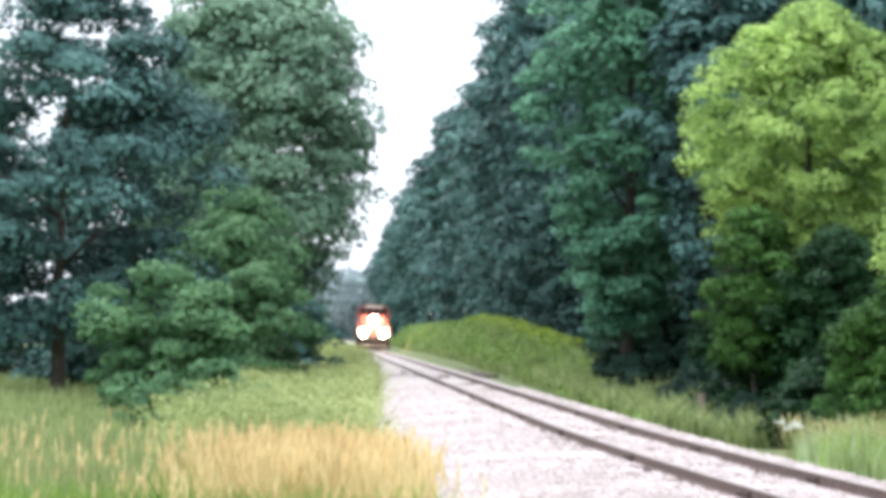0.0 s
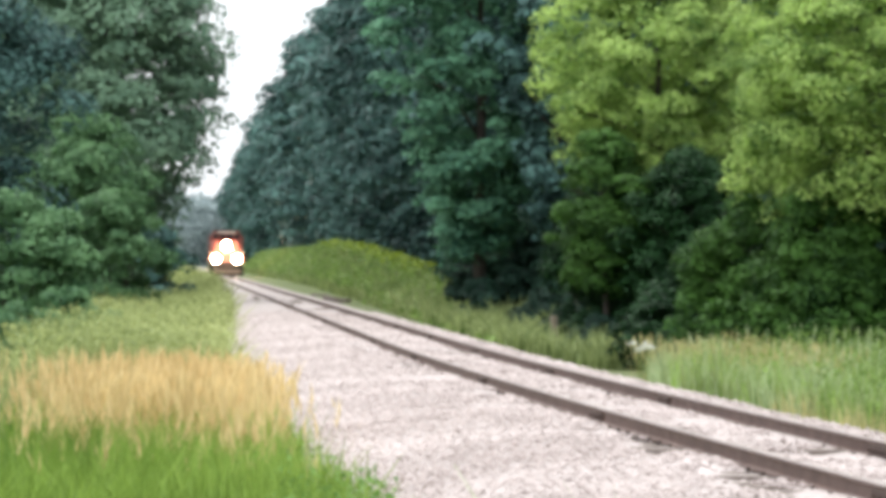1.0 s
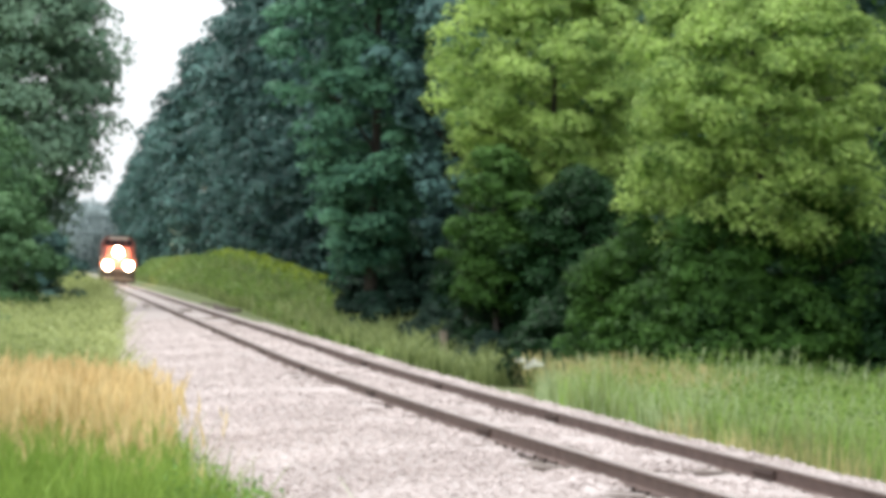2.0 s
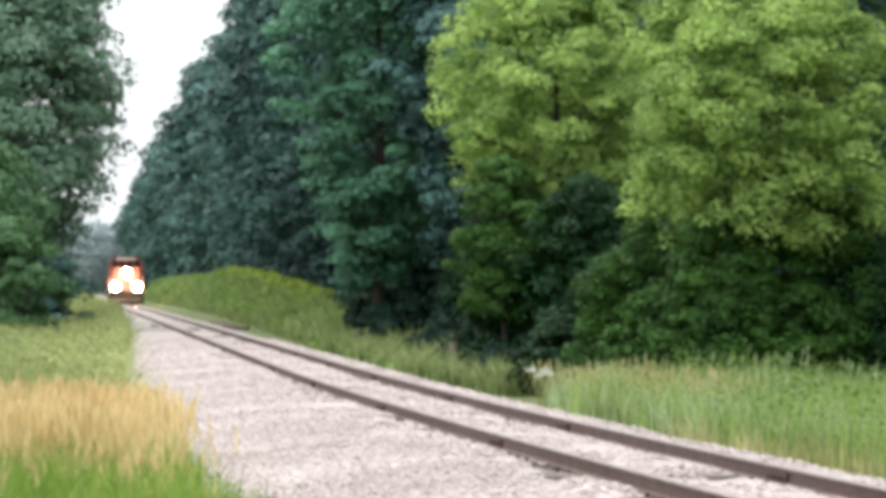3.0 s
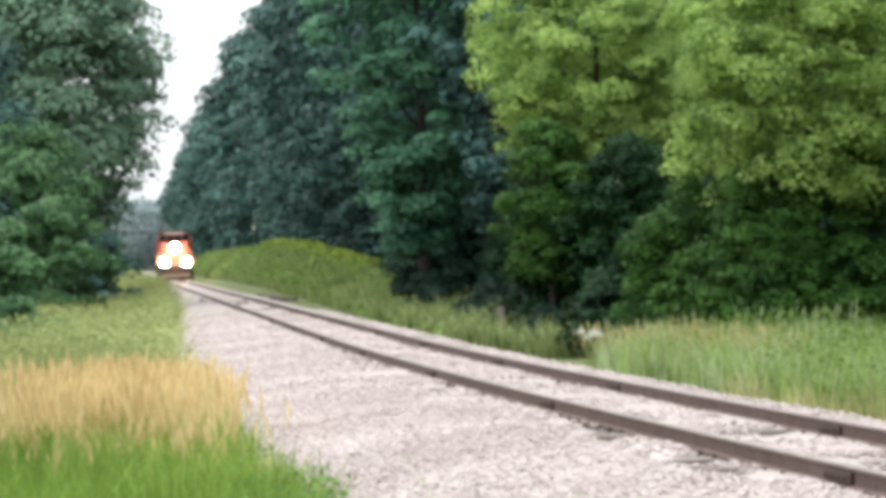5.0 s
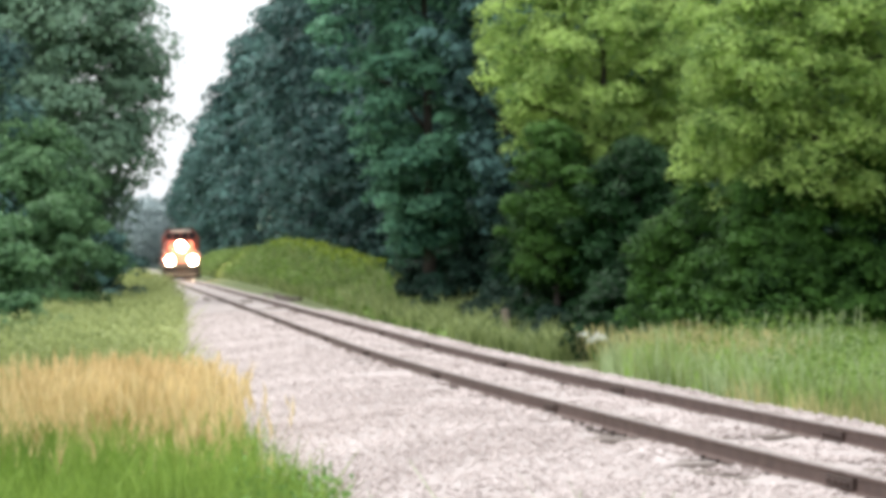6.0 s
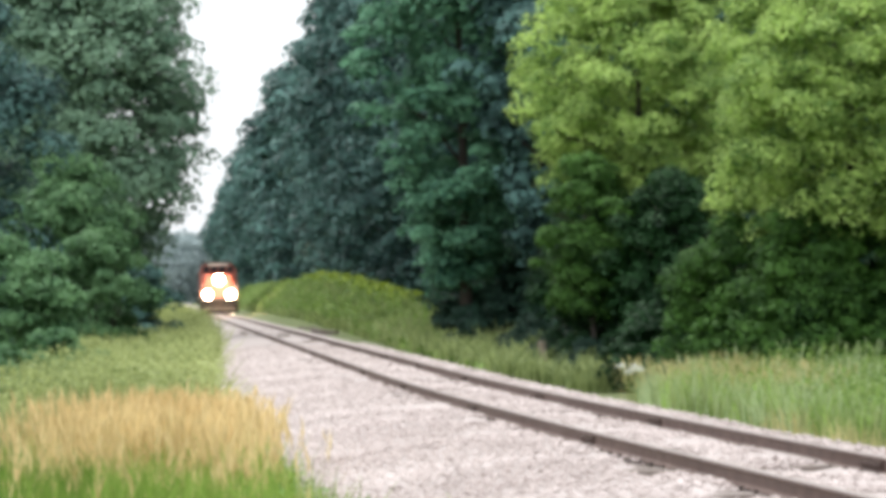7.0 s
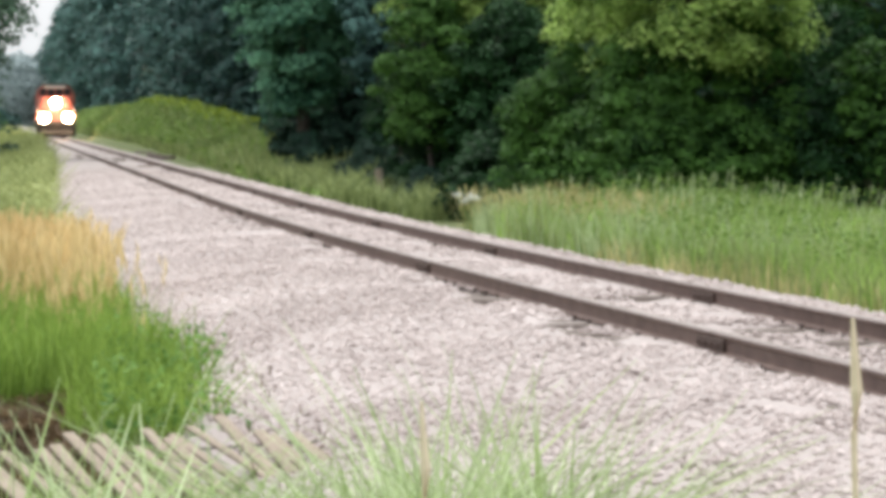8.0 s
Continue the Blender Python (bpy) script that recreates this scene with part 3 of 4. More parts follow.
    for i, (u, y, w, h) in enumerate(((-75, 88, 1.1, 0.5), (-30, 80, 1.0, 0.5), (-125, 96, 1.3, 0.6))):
        shrub("shrub", "low blue-green weeds and brush at the woods' foot, shade painted in", at(u, y), (w, 0.9, h), 7000, 0.12, M_LEAF_TEAL_SHADE, 90 + i, 60, "understorey")


build_trees()


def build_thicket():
    """Brush inside the woods, behind the edge trees, its shade painted into the leaf colour."""
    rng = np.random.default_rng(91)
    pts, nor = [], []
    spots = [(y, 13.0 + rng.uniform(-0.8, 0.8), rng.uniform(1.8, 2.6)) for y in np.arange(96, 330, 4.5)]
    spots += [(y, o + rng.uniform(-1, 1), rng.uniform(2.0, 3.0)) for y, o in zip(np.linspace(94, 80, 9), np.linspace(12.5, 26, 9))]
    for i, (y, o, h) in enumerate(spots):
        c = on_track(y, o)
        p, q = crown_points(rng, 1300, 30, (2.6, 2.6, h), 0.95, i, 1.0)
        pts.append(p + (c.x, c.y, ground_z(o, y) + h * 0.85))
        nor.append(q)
    ob = mesh_ob("thicket", quads_mesh("thicket", leaf_quads(rng, np.concatenate(pts), np.concatenate(nor), 0.4)), M_LEAF_TEAL_SHADE)
    tagged(ob, "brush inside the woods, shade painted into its leaf colour", "thicket", kind="stuff")


build_thicket()


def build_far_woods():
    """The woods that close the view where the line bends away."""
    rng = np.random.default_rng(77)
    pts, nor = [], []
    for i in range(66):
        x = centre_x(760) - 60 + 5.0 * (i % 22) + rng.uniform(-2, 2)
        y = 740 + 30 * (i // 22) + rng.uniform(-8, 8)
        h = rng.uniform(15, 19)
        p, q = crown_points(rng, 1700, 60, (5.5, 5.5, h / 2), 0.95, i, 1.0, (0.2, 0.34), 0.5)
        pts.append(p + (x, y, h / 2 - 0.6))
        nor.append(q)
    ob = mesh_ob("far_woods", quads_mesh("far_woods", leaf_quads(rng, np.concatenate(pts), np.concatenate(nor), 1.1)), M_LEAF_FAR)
    tagged(ob, "woods far down the line, grey haze painted into the leaf colour", "woods", kind="stuff")


build_far_woods()


# ---- grasses ----
def blades(rng, feet, height, width, bend):
    """Curved three-joint blades: two quads each, as an array of quads."""
    n = len(feet)
    a = rng.random(n) * 6.283
    side = np.stack([np.cos(a), np.sin(a), np.zeros(n)], 1)
    b = rng.random(n) * 6.283
    out = np.stack([np.cos(b), np.sin(b), np.zeros(n)], 1) * (height * bend * rng.random(n))[:, None]
    up = np.array((0, 0, 1.0)) * height[:, None]
    w = (width * rng.uniform(0.6, 1.3, n))[:, None]
    p0, p1, p2 = feet, feet + up * 0.55 + out * 0.3, feet + up * (1 - 0.25 * bend * rng.random(n)[:, None]) + out
    q1 = np.stack([p0 - side * w, p0 + side * w, p1 + side * w * 0.8, p1 - side * w * 0.8], 1)
    q2 = np.stack([p1 - side * w * 0.8, p1 + side * w * 0.8, p2 + side * w * 0.15, p2 - side * w * 0.15], 1)
    return np.concatenate([q1, q2])


def scatter(rng, n, y0, y1, o0, o1, clump=0.0, power=1.0):
    """Feet on the ground in a strip beside the line; o0 and o1 may be functions of y."""
    out = []
    while len(out) < n:
        y = y0 + (y1 - y0) * rng.random() ** power
        lo = o0(y) if callable(o0) else o0
        hi = o1(y) if callable(o1) else o1
        o = lo + (hi - lo) * rng.random()
        if clump and noise.noise(Vector((o * clump, y * clump * 0.6, 5))) < rng.uniform(-0.5, 0.3):
            continue
        p = on_track(y, o)
        out.append((p.x, p.y, ground_z(o, y)))
    return np.array(out)


def patch(rng, n, y_mid, y_wide, o_mid, o_wide):
    """Feet that thin out towards the rim of a patch; o_mid is counted from the edge of the ballast."""
    out = []
    while len(out) < n:
        y = rng.normal(y_mid, y_wide)
        d = rng.normal(o_mid, o_wide)
        if d > 0.05:
            continue
        o = bed_left(y) + d
        p = on_track(y, o)
        out.append((p.x, p.y, ground_z(o, y)))
    return np.array(out)


def grass(name, label, material, seed, feet, h, width, bend=0.5):
    rng = np.random.default_rng(seed)
    wave = np.array([0.95 + 0.45 * noise.noise(Vector((p[0] * 0.9, p[1] * 0.45, 7))) for p in feet])
    hh = rng.uniform(h[0], h[1], len(feet)) * wave
    ob = mesh_ob(name, quads_mesh(name, blades(rng, feet, hh, np.full(len(feet), width), bend)), material)
    tagged(ob, label, "grass", kind="stuff")
    return ob


def seed_heads(name, label, material, seed, feet, h, head, width):
    """Thin stems that end in a feathery head."""
    rng = np.random.default_rng(seed)
    n = len(feet)
    hh = rng.uniform(h[0], h[1], n)
    quads = [blades(rng, feet, hh, np.full(n, width * 0.35), 0.35)]
    lean = np.stack([rng.normal(0, 0.10, n), rng.normal(0, 0.10, n), np.ones(n)], 1)
    for k in range(4):
        foot = feet + lean * (hh * (0.80 + 0.06 * k))[:, None] + rng.normal(0, 0.012, (n, 3))
        a = rng.random(n) * 6.283
        w = np.stack([np.cos(a), np.sin(a), np.zeros(n)], 1) * width
        top = foot + (lean + rng.normal(0, 0.16, (n, 3))) * head
        quads.append(np.stack([foot - w * 0.3, (foot + top) / 2 - w, top, (foot + top) / 2 + w], 1))
    ob = mesh_ob(name, quads_mesh(name, np.concatenate(quads)), material)
    tagged(ob, label, "grass", kind="stuff")
    return ob


def clear_of_hollow(feet):
    """Leaves out the feet that would stand in the brown hollow behind the slat fence."""
    rag = np.array([noise.noise(Vector((p[0] * 1.1, p[1] * 0.9, 11))) for p in feet])
    return feet[(feet[:, 1] > 25.2 + 2.2 * rag) | (feet[:, 0] > -0.110 * feet[:, 1] + 0.7 * rag)]


def build_grasses():
    R = np.random.default_rng
    # camera's side: tall green grass with dry heads, and the strip that runs along the ballast
    grass("tall_grass", "tall green grass at the edge of the ballast", M_GRASS, 1, clear_of_hollow(scatter(R(1), 36000, 21.4, 34, lambda y: -10.5, lambda y: bed_left(y) + 0.1)), (0.25, 0.7), 0.009, 0.7)
    seed_heads("dry_grass", "straw-coloured dry grass with feathery seed heads", M_STRAW, 2, patch(R(2), 4200, 34.2, 2.2, -0.95, 0.75), (0.3, 1.15), 0.2, 0.010)
    seed_heads("dry_grass", "thin dry grass among green blades", M_STRAW, 12, scatter(R(12), 260, 22, 46, lambda y: -14, lambda y: -7.5, 0.4), (0.5, 1.0), 0.15, 0.011)
    grass("meadow_grass", "pale green grass beyond the dry grass", M_GRASS_MIX, 13, scatter(R(13), 24000, 30, 58, lambda y: -15, lambda y: bed_left(y) - 0.1), (0.25, 0.55), 0.012)
    grass("verge_grass", "soft pale green grass and weeds along the ballast", M_SOFT, 3, scatter(R(3), 30000, 44, 420, lambda y: -7.2, lambda y: bed_left(y), 0, 1.5), (0.45, 1.4), 0.026, 0.8)
    grass("meadow_grass", "long green meadow grass", M_GRASS_MIX, 4, scatter(R(4), 20000, 50, 110, lambda y: -24, lambda y: -6.5), (0.25, 0.6), 0.016)
    # the far side: verge below the trees
    grass("verge_grass", "lush green grass on the verge below the maples", M_VERGE, 5, scatter(R(5), 34000, 20, 66, lambda y: 3.2 + max(0, y - 50) * 0.2, lambda y: 10.5), (0.3, 0.82), 0.012)
    seed_heads("dry_grass", "pale tan seed-headed grass on the far verge", M_TAN, 6, scatter(R(6), 800, 52, 64, lambda y: 4.6, lambda y: 7.2, 0.6), (0.5, 1.0), 0.16, 0.012)
    grass("dry_grass", "short tan grass at the foot of the far verge", M_TAN, 17, scatter(R(17), 3400, 20, 42, lambda y: 2.9, lambda y: 5.5, 0.5), (0.2, 0.55), 0.009)
    grass("verge_grass", "pale green grass mixed into the far verge", M_GRASS_MIX, 25, scatter(R(25), 14000, 20, 66, lambda y: 3.0 + max(0, y - 50) * 0.2, lambda y: 10.5, 0.5), (0.35, 0.9), 0.011)
    grass("tall_grass", "green blades between the dry heads", M_GRASS, 26, clear_of_hollow(patch(R(26), 8000, 31.5, 3.4, -1.1, 0.8)), (0.4, 0.95), 0.010)
    grass("verge_grass", "pale yellowish grass on the far verge", M_PALEGRASS, 41, scatter(R(41), 5200, 40, 64, lambda y: 3.0 + max(0, y - 50) * 0.15, lambda y: 7.0, 0.35), (0.35, 0.9), 0.011)
    seed_heads("tall_grass", "thin pale stems standing above the far verge", M_PALEGRASS, 42, scatter(R(42), 420, 40, 66, lambda y: 5.0, lambda y: 10.0, 0.3), (0.6, 1.1), 0.16, 0.009)
    grass("stubble", "thin pale stubble on the edge of the gravel", M_CHAFF, 43, scatter(R(43), 700, 19, 40, lambda y: bed_left(y) - 0.1, lambda y: bed_left(y) + 0.9, 0.8), (0.12, 0.42), 0.005, 0.9)
    rng = R(44)
    feet = scatter(rng, 5200, 20, 46, lambda y: bed_left(y) - 0.7, lambda y: bed_left(y) + 0.18, 0.7)
    p = feet + np.stack([rng.normal(0, 0.05, len(feet)), rng.normal(0, 0.05, len(feet)), 0.06 + rng.random(len(feet)) * 0.5], 1)
    ob = mesh_ob("edge_weeds", quads_mesh("edge_weeds", leaf_quads(rng, p, np.tile((0.0, 0, 1.0), (len(p), 1)), 0.07, 0.8)), M_BUSHWEED)
    tagged(ob, "low leafy green weeds creeping onto the gravel", "weeds", kind="stuff")
    rng = R(28)
    feet = scatter(rng, 9000, 26, 68, lambda y: 3.4 + max(0, y - 50) * 0.2, lambda y: 10.0, 0.55)
    p = feet + np.stack([rng.normal(0, 0.06, len(feet)), rng.normal(0, 0.06, len(feet)), 0.15 + rng.random(len(feet)) * 0.85], 1)
    ob = mesh_ob("verge_weeds", quads_mesh("verge_weeds", leaf_quads(rng, p, np.tile((0.0, 0, 1.0), (len(p), 1)), 0.09, 0.8)), M_WEED)
    tagged(ob, "leafy green weeds among the verge grass", "weeds", kind="stuff")
    rng = R(27)
    feet = scatter(rng, 24000, 44, 190, lambda y: -7.6, lambda y: bed_left(y) - 0.1, 0.25, 1.4)
    p = feet + np.stack([rng.normal(0, 0.1, len(feet)), rng.normal(0, 0.1, len(feet)), 0.2 + rng.random(len(feet)) ** 0.8 * 1.1], 1)
    ob = mesh_ob("verge_weeds", quads_mesh("verge_weeds", leaf_quads(rng, p, np.tile((0.0, 0, 1.0), (len(p), 1)), 0.095, 0.8)), M_SOFT)
    tagged(ob, "soft green weeds among the grass beside the ballast", "weeds", kind="stuff")
    grass("bank_grass", "soft yellow-green grass over the low bank", M_GRASS_MIX, 29, scatter(R(29), 22000, 72, 360, 3.0, 8.6, 0, 1.3), (0.4, 1.0), 0.035, 0.8)
    # weeds on the bank
    rng = R(7)
    feet = scatter(rng, 30000, 75, 360, 3.1, 8.8, 0, 1.3)
    p = feet + np.stack([rng.normal(0, 0.1, len(feet)), rng.normal(0, 0.1, len(feet)), rng.random(len(feet)) ** 0.7 * 0.8 * np.clip((feet[:, 1] - 70) / 70, 0.3, 1.0)], 1)
    ob = mesh_ob("bank_weeds", quads_mesh("bank_weeds", leaf_quads(rng, p, np.tile((0.0, 0, 1.0), (len(p), 1)), 0.24, 0.7)), M_WEED)
    tagged(ob, "yellow-green weeds covering the low bank", "weeds", kind="stuff")
    rng = R(8)
    feet = scatter(rng, 1100, 130, 215, 5.0, 7.0, 0.4)
    p = feet + np.stack([np.zeros(len(feet)), np.zeros(len(feet)), rng.uniform(0.8, 1.15, len(feet))], 1)
    ob = mesh_ob("flowering_weeds", quads_mesh("flowering_weeds", leaf_quads(rng, p, np.tile((0.0, 0, 1.0), (len(p), 1)), 0.2, 0.6)), M_GOLD)
    tagged(ob, "yellow flowering weeds on the low bank", "weeds", kind="stuff")


build_grasses()
build_stones()


# ---- small things beside the line ----
def build_small():
    # discarded ties beside the far rail
    r = random.Random(4)
    for i, (y, o, a) in enumerate(((137, 2.45, 8), (142, 2.55, -6), (150, 2.6, 12), (131, 2.45, 20))):
        bm = bmesh.new()
        add_box(bm, 0.24, 2.5, 0.2, None, 0.02)
        ob = part("old_tie", bm, M_TIE)
        ob.matrix_basis = Matrix.Translation(on_track(y, o - 0.25, bed_z(o - 0.25, y) + 0.12)) @ Matrix.Rotation(radians(a) - math.atan(slope_x(y)), 4, "Z")
        tagged(ob, "dark discarded railway tie lying beside the rails", "railway tie", "discarded ties")
    # post at the edge of the woods
    bm = bmesh.new()
    tube(bm, [(0, 0, -0.3), (0.02, 0, 0.6), (0.0, 0, 1.1)], [0.13, 0.12, 0.11], 10)
    ob = part("wooden_post", bm, M_OLDWOOD)
    ob.matrix_basis = Matrix.Translation(at(-113, 81))
    tagged(ob, "weathered grey wooden post at the edge of the woods", "post")
    # white flowering plant
    root = tagged(new("flowering_plant"), "white-flowered umbel plant on the verge", "plant")
    root.matrix_basis = Matrix.Translation(at(46, 60))
    rng = np.random.default_rng(9)
    for i in range(7):
        x, y, h = rng.normal(0, 0.1), rng.normal(0, 0.1), rng.uniform(0.65, 0.9)
        bm = bmesh.new()
        tube(bm, [(x * 0.3, y * 0.3, -0.05), (x * 0.7, y * 0.7, h * 0.6), (x, y, h)], [0.008, 0.006, 0.004], 5)
        part("stalk", bm, M_GRASS, root)
        p = np.stack([x + rng.normal(0, 0.05, 45), y + rng.normal(0, 0.05, 45), h + rng.normal(0, 0.02, 45)], 1)
        mesh_ob("flower_head", quads_mesh("flower_head", leaf_quads(rng, p, np.tile((0.0, 0, 1.0), (45, 1)), 0.05, 0.5)), M_WHITE, root)["kind"] = "stuff"
    # fallen slat fence in the grass
    fence = tagged(new("slat_fence"), "fallen weathered wooden slat fence lying in grass", "fence")
    a, b = Vector((-2.5, 16.3, -0.30)), Vector((-0.5, 17.5, -0.24))
    fence.matrix_basis = Matrix.Translation(a) @ Matrix.Rotation(math.atan2(b.y - a.y, b.x - a.x), 4, "Z") @ Matrix.Rotation(radians(22), 4, "X")
    for i in range(18):
        bm = bmesh.new()
        add_box(bm, 0.075, 0.95, 0.02, None, 0.005)
        ob = part("slat", bm, M_OLDWOOD, fence)
        ob.matrix_basis = pose(0.125 * i + r.uniform(-0.03, 0.03), 0.05 + r.uniform(-0.16, 0.12), 0.05 + r.uniform(0, 0.02), r.uniform(-5, 5), r.uniform(-12, 12), 8 + r.uniform(-8, 8))
    for y in (-0.15, 0.35):
        bm = bmesh.new()
        tube(bm, [(-0.1, y, 0.03), (1.1, y, 0.035), (2.25, y, 0.03)], [0.006] * 3, 6)
        part("binding_wire", bm, M_IRON, fence)
    # long blades close to the camera's foot
    R = np.random.default_rng
    rng = R(21)
    for n, mat, lab, (x0, x1), (h0, h1), bend in ((1000, M_PALEGRASS, "long pale bleached grass arching in the foreground", (-1.4, 0.8), (0.75, 1.25), 1.4),
                                                  (1500, M_FORE, "long green grass arching in the foreground", (-1.1, 0.55), (0.7, 1.22), 1.5),
                                                  (521, M_FORE, "pale grass grown over the fallen fence", (-2.0, -0.7), (0.75, 1.08), 1.8),
                                                  (520, M_PALEGRASS, "thin tuft of pale grass in the foreground", (-0.35, 0.45), (0.9, 1.35), 1.2)):
        x, y = rng.uniform(x0, x1, n), rng.uniform(9.6, 12.6, n)
        feet = np.array([tuple(at(a / b * F_PX, b)) for a, b in zip(x, y)])
        grass("long_grass", lab, mat, n, feet, (h0 + 0.08, h1 + 0.1), 0.012, bend)
    feet = scatter(R(22), 60, 19.5, 23.5, lambda y: -9.0, lambda y: -5.0)
    grass("long_grass", "long arching pale grass over the slats", M_PALEGRASS, 22, feet, (0.3, 0.75), 0.009, 1.2)
    # Dark brown blades fill the hollow and the gaps between the slats.
    rng = R(31)
    x, y = np.concatenate([rng.uniform(-4.0, -1.9, 6000), rng.uniform(-2.6, -0.3, 3200)]), np.concatenate([rng.uniform(18.0, 26.4, 6000), rng.uniform(15.6, 18.4, 3200)])
    feet = np.array([tuple(at(a / b * F_PX, b)) for a, b in zip(x, y)])
    grass("brown_blades", "dark brown blades in the hollow and between the slats", M_BROWN_BLADES, 31, feet, (0.07, 0.26), 0.018, 1.4)
    rng = R(32)
    feet = []
    while len(feet) < 420:
        y = 17 + 45 * rng.random() ** 1.5
        o = bed_left(y) + abs(rng.normal(0, 0.35))
        p = on_track(y, o)
        feet.append((p.x, p.y, bed_z(o, y) - 0.02))
    grass("dead_weeds", "sparse brown dead weeds at the edge of the gravel", M_BROWN_BLADES, 32, np.array(feet), (0.05, 0.2), 0.007, 1.2)
    # two tall dry stalks very near
    for x, y, tip in ((-0.035, 5.0, 1.28), (0.62, 4.6, 1.44)):
        st = tagged(new("dry_stalk"), "tall pale dry grass stalk close to the camera", "grass stalk", "near stalks")
        g = at(x / y * F_PX, y).z
        h = tip - g - 0.17
        st.matrix_basis = Matrix.Translation((x, y, g))
        bm = bmesh.new()
        tube(bm, [(0.03, 0, -0.05), (0.015, 0, h * 0.5), (0, 0, h)], [0.008, 0.007, 0.005], 6)
        part("stem", bm, M_CHAFF, st)
        bm = bmesh.new()
        tube(bm, [(0, 0, h - 0.02), (0.004, 0, h + 0.06), (-0.002, 0, h + 0.17)], [0.006, 0.010, 0.003], 6)
        part("seed_head", bm, M_CHAFF, st)


build_small()


# ---- locomotive ----
WHEELS = []


def build_locomotive():
    """Front at y = 0, facing -y; rail top at z = 0."""
    loco = tagged(new("locomotive"), "red-orange diesel freight locomotive with three lit headlights", "locomotive")
    part("frame", box_bm(3.15, 17.0, 0.35, pose(0, 9.0, 1.25), 0.05), M_BLACK, loco, "black underframe")
    bm = box_bm(2.8, 2.0, 1.9, pose(0, 1.7, 2.35))
    for v in bm.verts:
        if v.co.z > 3 and v.co.y < 1:
            v.co.x, v.co.y = v.co.x * 0.82, v.co.y + 0.22
    bmesh.ops.bevel(bm, geom=bm.edges[:], offset=0.14, segments=3, affect="EDGES")
    part("short_hood", bm, M_RED, loco)
    # Red plate added behind the low lamps to catch their glow as a halo.
    part("glow_plate", box_bm(3.1, 0.12, 0.95, pose(0, 0.62, 1.62), 0.04), M_RED, loco)
    bm = box_bm(3.1, 2.4, 2.75, pose(0, 3.8, 2.8))
    for v in bm.verts:
        if v.co.z > 4:
            v.co.x *= 0.72
            v.co.y = 3.8 + (v.co.y - 3.8) * 0.94
    bmesh.ops.subdivide_edges(bm, edges=[e for e in bm.edges if abs(e.verts[0].co.z - e.verts[1].co.z) > 1], cuts=1)
    for v in bm.verts:
        if 2 < v.co.z < 4:
            v.co.x, v.co.z = math.copysign(1.52, v.co.x), 3.55
    bmesh.ops.bevel(bm, geom=bm.edges[:], offset=0.08, segments=2, affect="EDGES")
    cab = part("cab", bm, M_RED, loco)
    bm = bmesh.new()
    add_box(bm, 2.2, 2.6, 0.2, pose(0, 3.8, 4.22), 0.08)
    part("cab_roof", bm, M_BLACK, loco, "sooty black roof")
    for x in (-0.96, -0.33, 0.33, 0.96):
        part("windshield", box_bm(0.5, 0.07, 0.5, pose(x, 2.61, 3.66), 0.02), M_GLASS, loco, "dark cab window")
    part("number_board", box_bm(1.7, 0.12, 0.2, pose(0, 2.58, 4.06), 0.02), M_PALE, loco, "pale number board")
    part("long_hood", box_bm(1.9, 12.0, 2.5, pose(0, 11.2, 2.7), 0.2), M_RED, loco)
    part("pilot", box_bm(3.15, 0.16, 0.95, pose(0, 0.85, 0.62), 0.05), M_BLACK, loco, "black pilot plate")
    bm = bmesh.new()
    add_box(bm, 2.5, 0.3, 0.4, pose(0, 0.7, 0.32, 30, 0, 0), 0.04)
    part("snow_plow", bm, M_BLACK, loco, "black snow plow")
    bm = bmesh.new()
    add_box(bm, 0.26, 0.7, 0.28, pose(0, 0.15, 0.88), 0.06)
    part("coupler", bm, M_IRON, loco)
    for x in (-1.36, 1.36):
        for k in range(4):
            part("step", box_bm(0.32, 0.3, 0.05, pose(x, 0.75, 0.3 + 0.28 * k)), M_BLACK, loco)
        bm = bmesh.new()
        tube(bm, [(x, 0.5, 1.4), (x, 0.5, 2.45), (x, 2.4, 2.45)], [0.025] * 3, 6)
        part("handrail", bm, M_PALE, loco, "pale handrail")
    for ty in (3.6, 13.8):
        bm = bmesh.new()
        add_box(bm, 2.3, 3.6, 0.4, pose(0, ty, 0.72), 0.08)
        truck = part("truck", bm, M_BLACK, loco)
        for dy in (-1.35, 1.35):
            for x in (-0.75, 0.75):
                bm = bmesh.new()
                add_cyl(bm, 0.508, 0.508, 0.12, pose(0, 0, 0, 0, 90, 0), 28)
                add_cyl(bm, 0.535, 0.535, 0.03, pose(-0.06 * math.copysign(1, x), 0, 0, 0, 90, 0), 28)
                add_cyl(bm, 0.16, 0.13, 0.1, pose(0.1 * math.copysign(1, x), 0, 0, 0, 90 * math.copysign(1, x), 0), 14)
                for k in range(3):
                    add_box(bm, 0.02, 0.1, 0.1, pose(0.065 * math.copysign(1, x), 0.3 * math.cos(k * 2.09), 0.3 * math.sin(k * 2.09)))
                wheel = part("wheel", bm, M_IRON, truck)
                wheel.matrix_basis = pose(x, ty + dy, 0.508)
                WHEELS.append((wheel, x, ty + dy))
    part("fuel_tank", box_bm(2.7, 4.2, 0.75, pose(0, 8.7, 0.72), 0.15), M_BLACK, loco)
    # Lenses are oversized and set forward, so their shape stands for the glare.
    for x, y, z, r in ((0, 0.62, 2.80, 0.36), (-0.92, 0.44, 1.62, 0.33), (0.92, 0.44, 1.62, 0.33)):
        bm = bmesh.new()
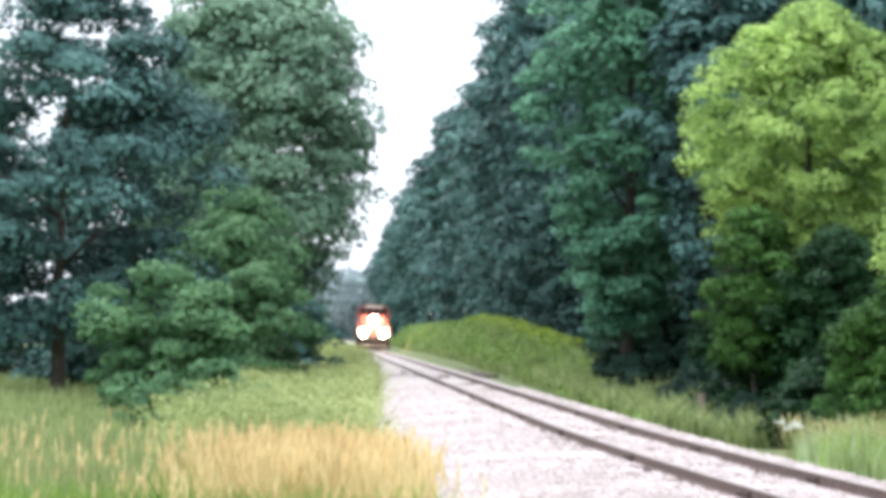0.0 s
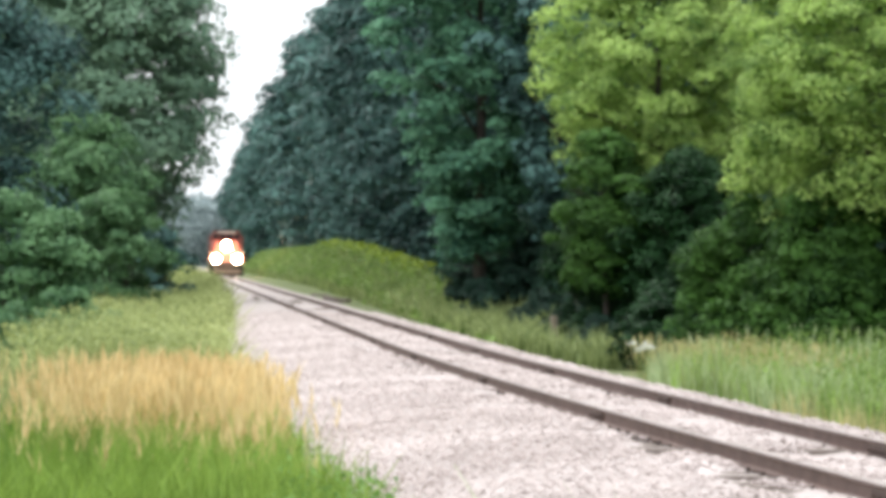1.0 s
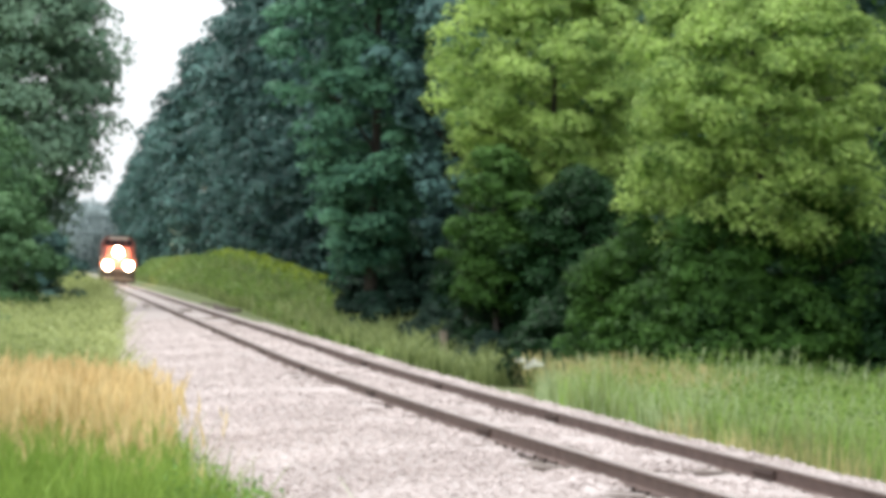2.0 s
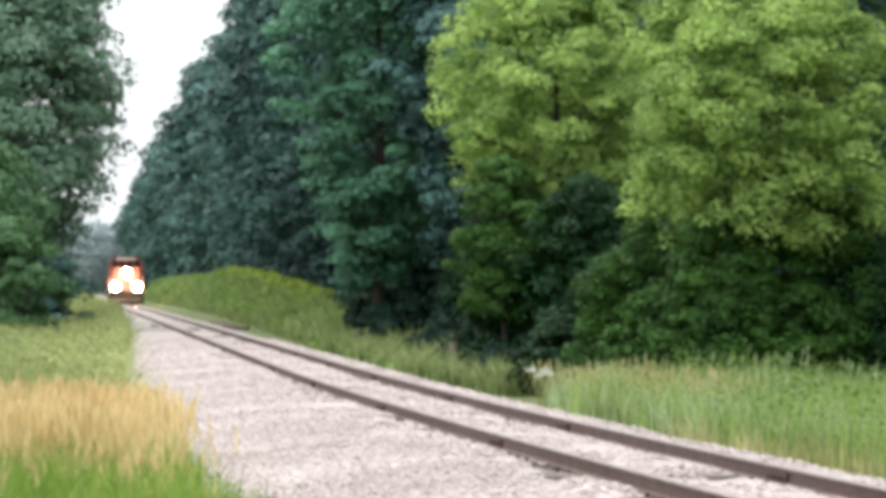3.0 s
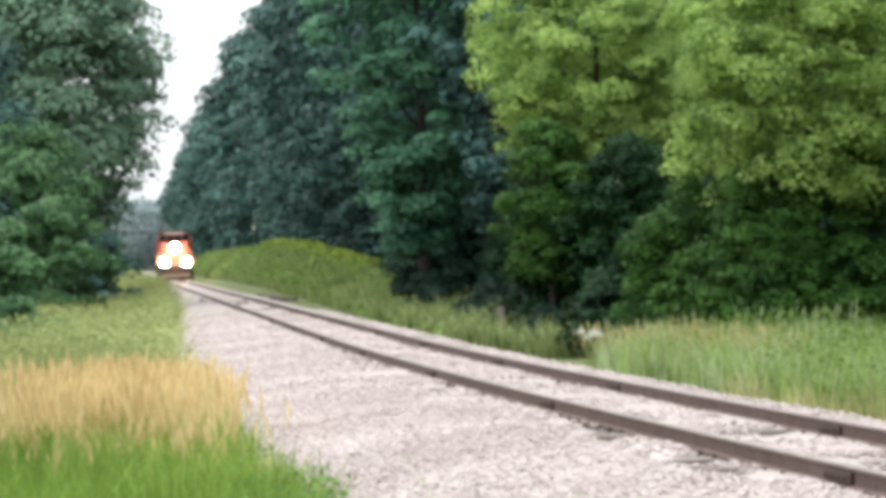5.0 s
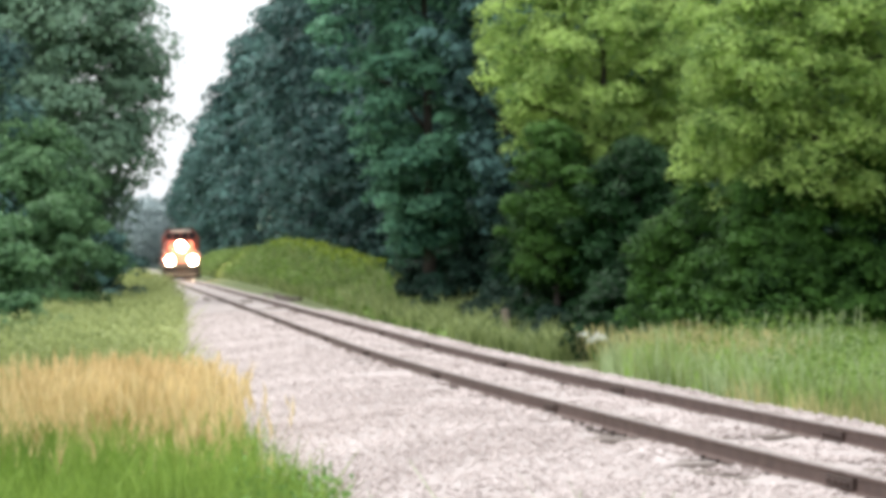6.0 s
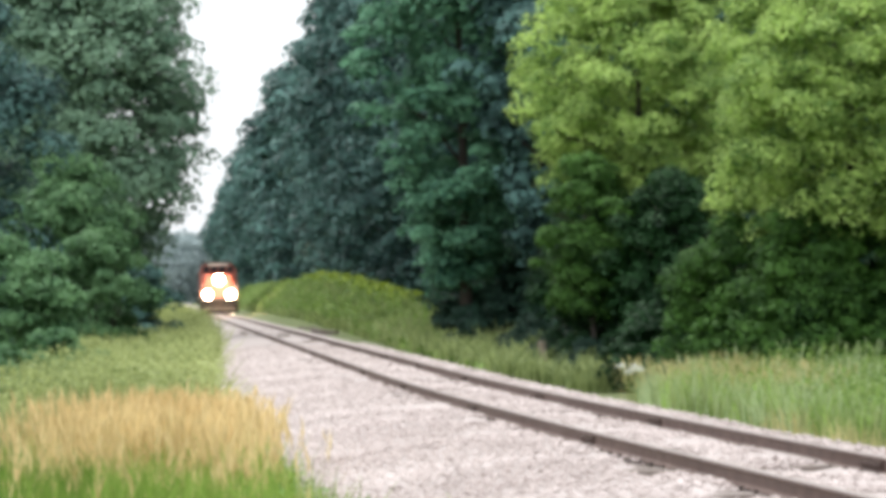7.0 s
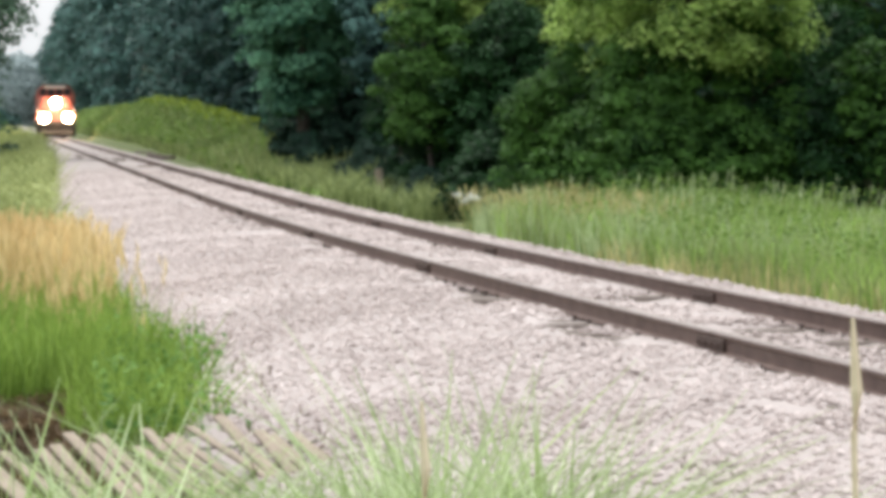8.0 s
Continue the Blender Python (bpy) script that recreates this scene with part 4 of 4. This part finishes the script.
        add_cyl(bm, r * 0.8, r * 0.95, 0.16, pose(x, y, z, 90, 0, 0), 20)
        house = part("lamp_housing", bm, M_BLACK, loco)
        bm = bmesh.new()
        bmesh.ops.create_uvsphere(bm, u_segments=16, v_segments=8, radius=r, matrix=pose(x, y - 0.14, z) @ Matrix.Diagonal((1, 0.7, 1, 1)))
        part("headlight", bm, M_LAMP, house, "lit headlight lens, oversized to stand for its glare", smooth=True)
    return loco


locomotive = build_locomotive()


def motions():
    """The train comes on at a steady pace."""
    rows = []
    for i in range(17):
        t = 0.5 * i
        y = 278.0 - 4.75 * t
        p = on_track(y, 0, 0.012 + RAIL_H)
        rows.append((t, Matrix.Translation(p) @ Matrix.Rotation(-math.atan(slope_x(y)), 4, "Z")))
    walk(locomotive, rows)
    for wheel, x, y in WHEELS:
        walk(wheel, [(0.1 * k, pose(x, y, 0.508, math.degrees(4.75 * 0.1 * k / 0.508))) for k in range(81)])


motions()
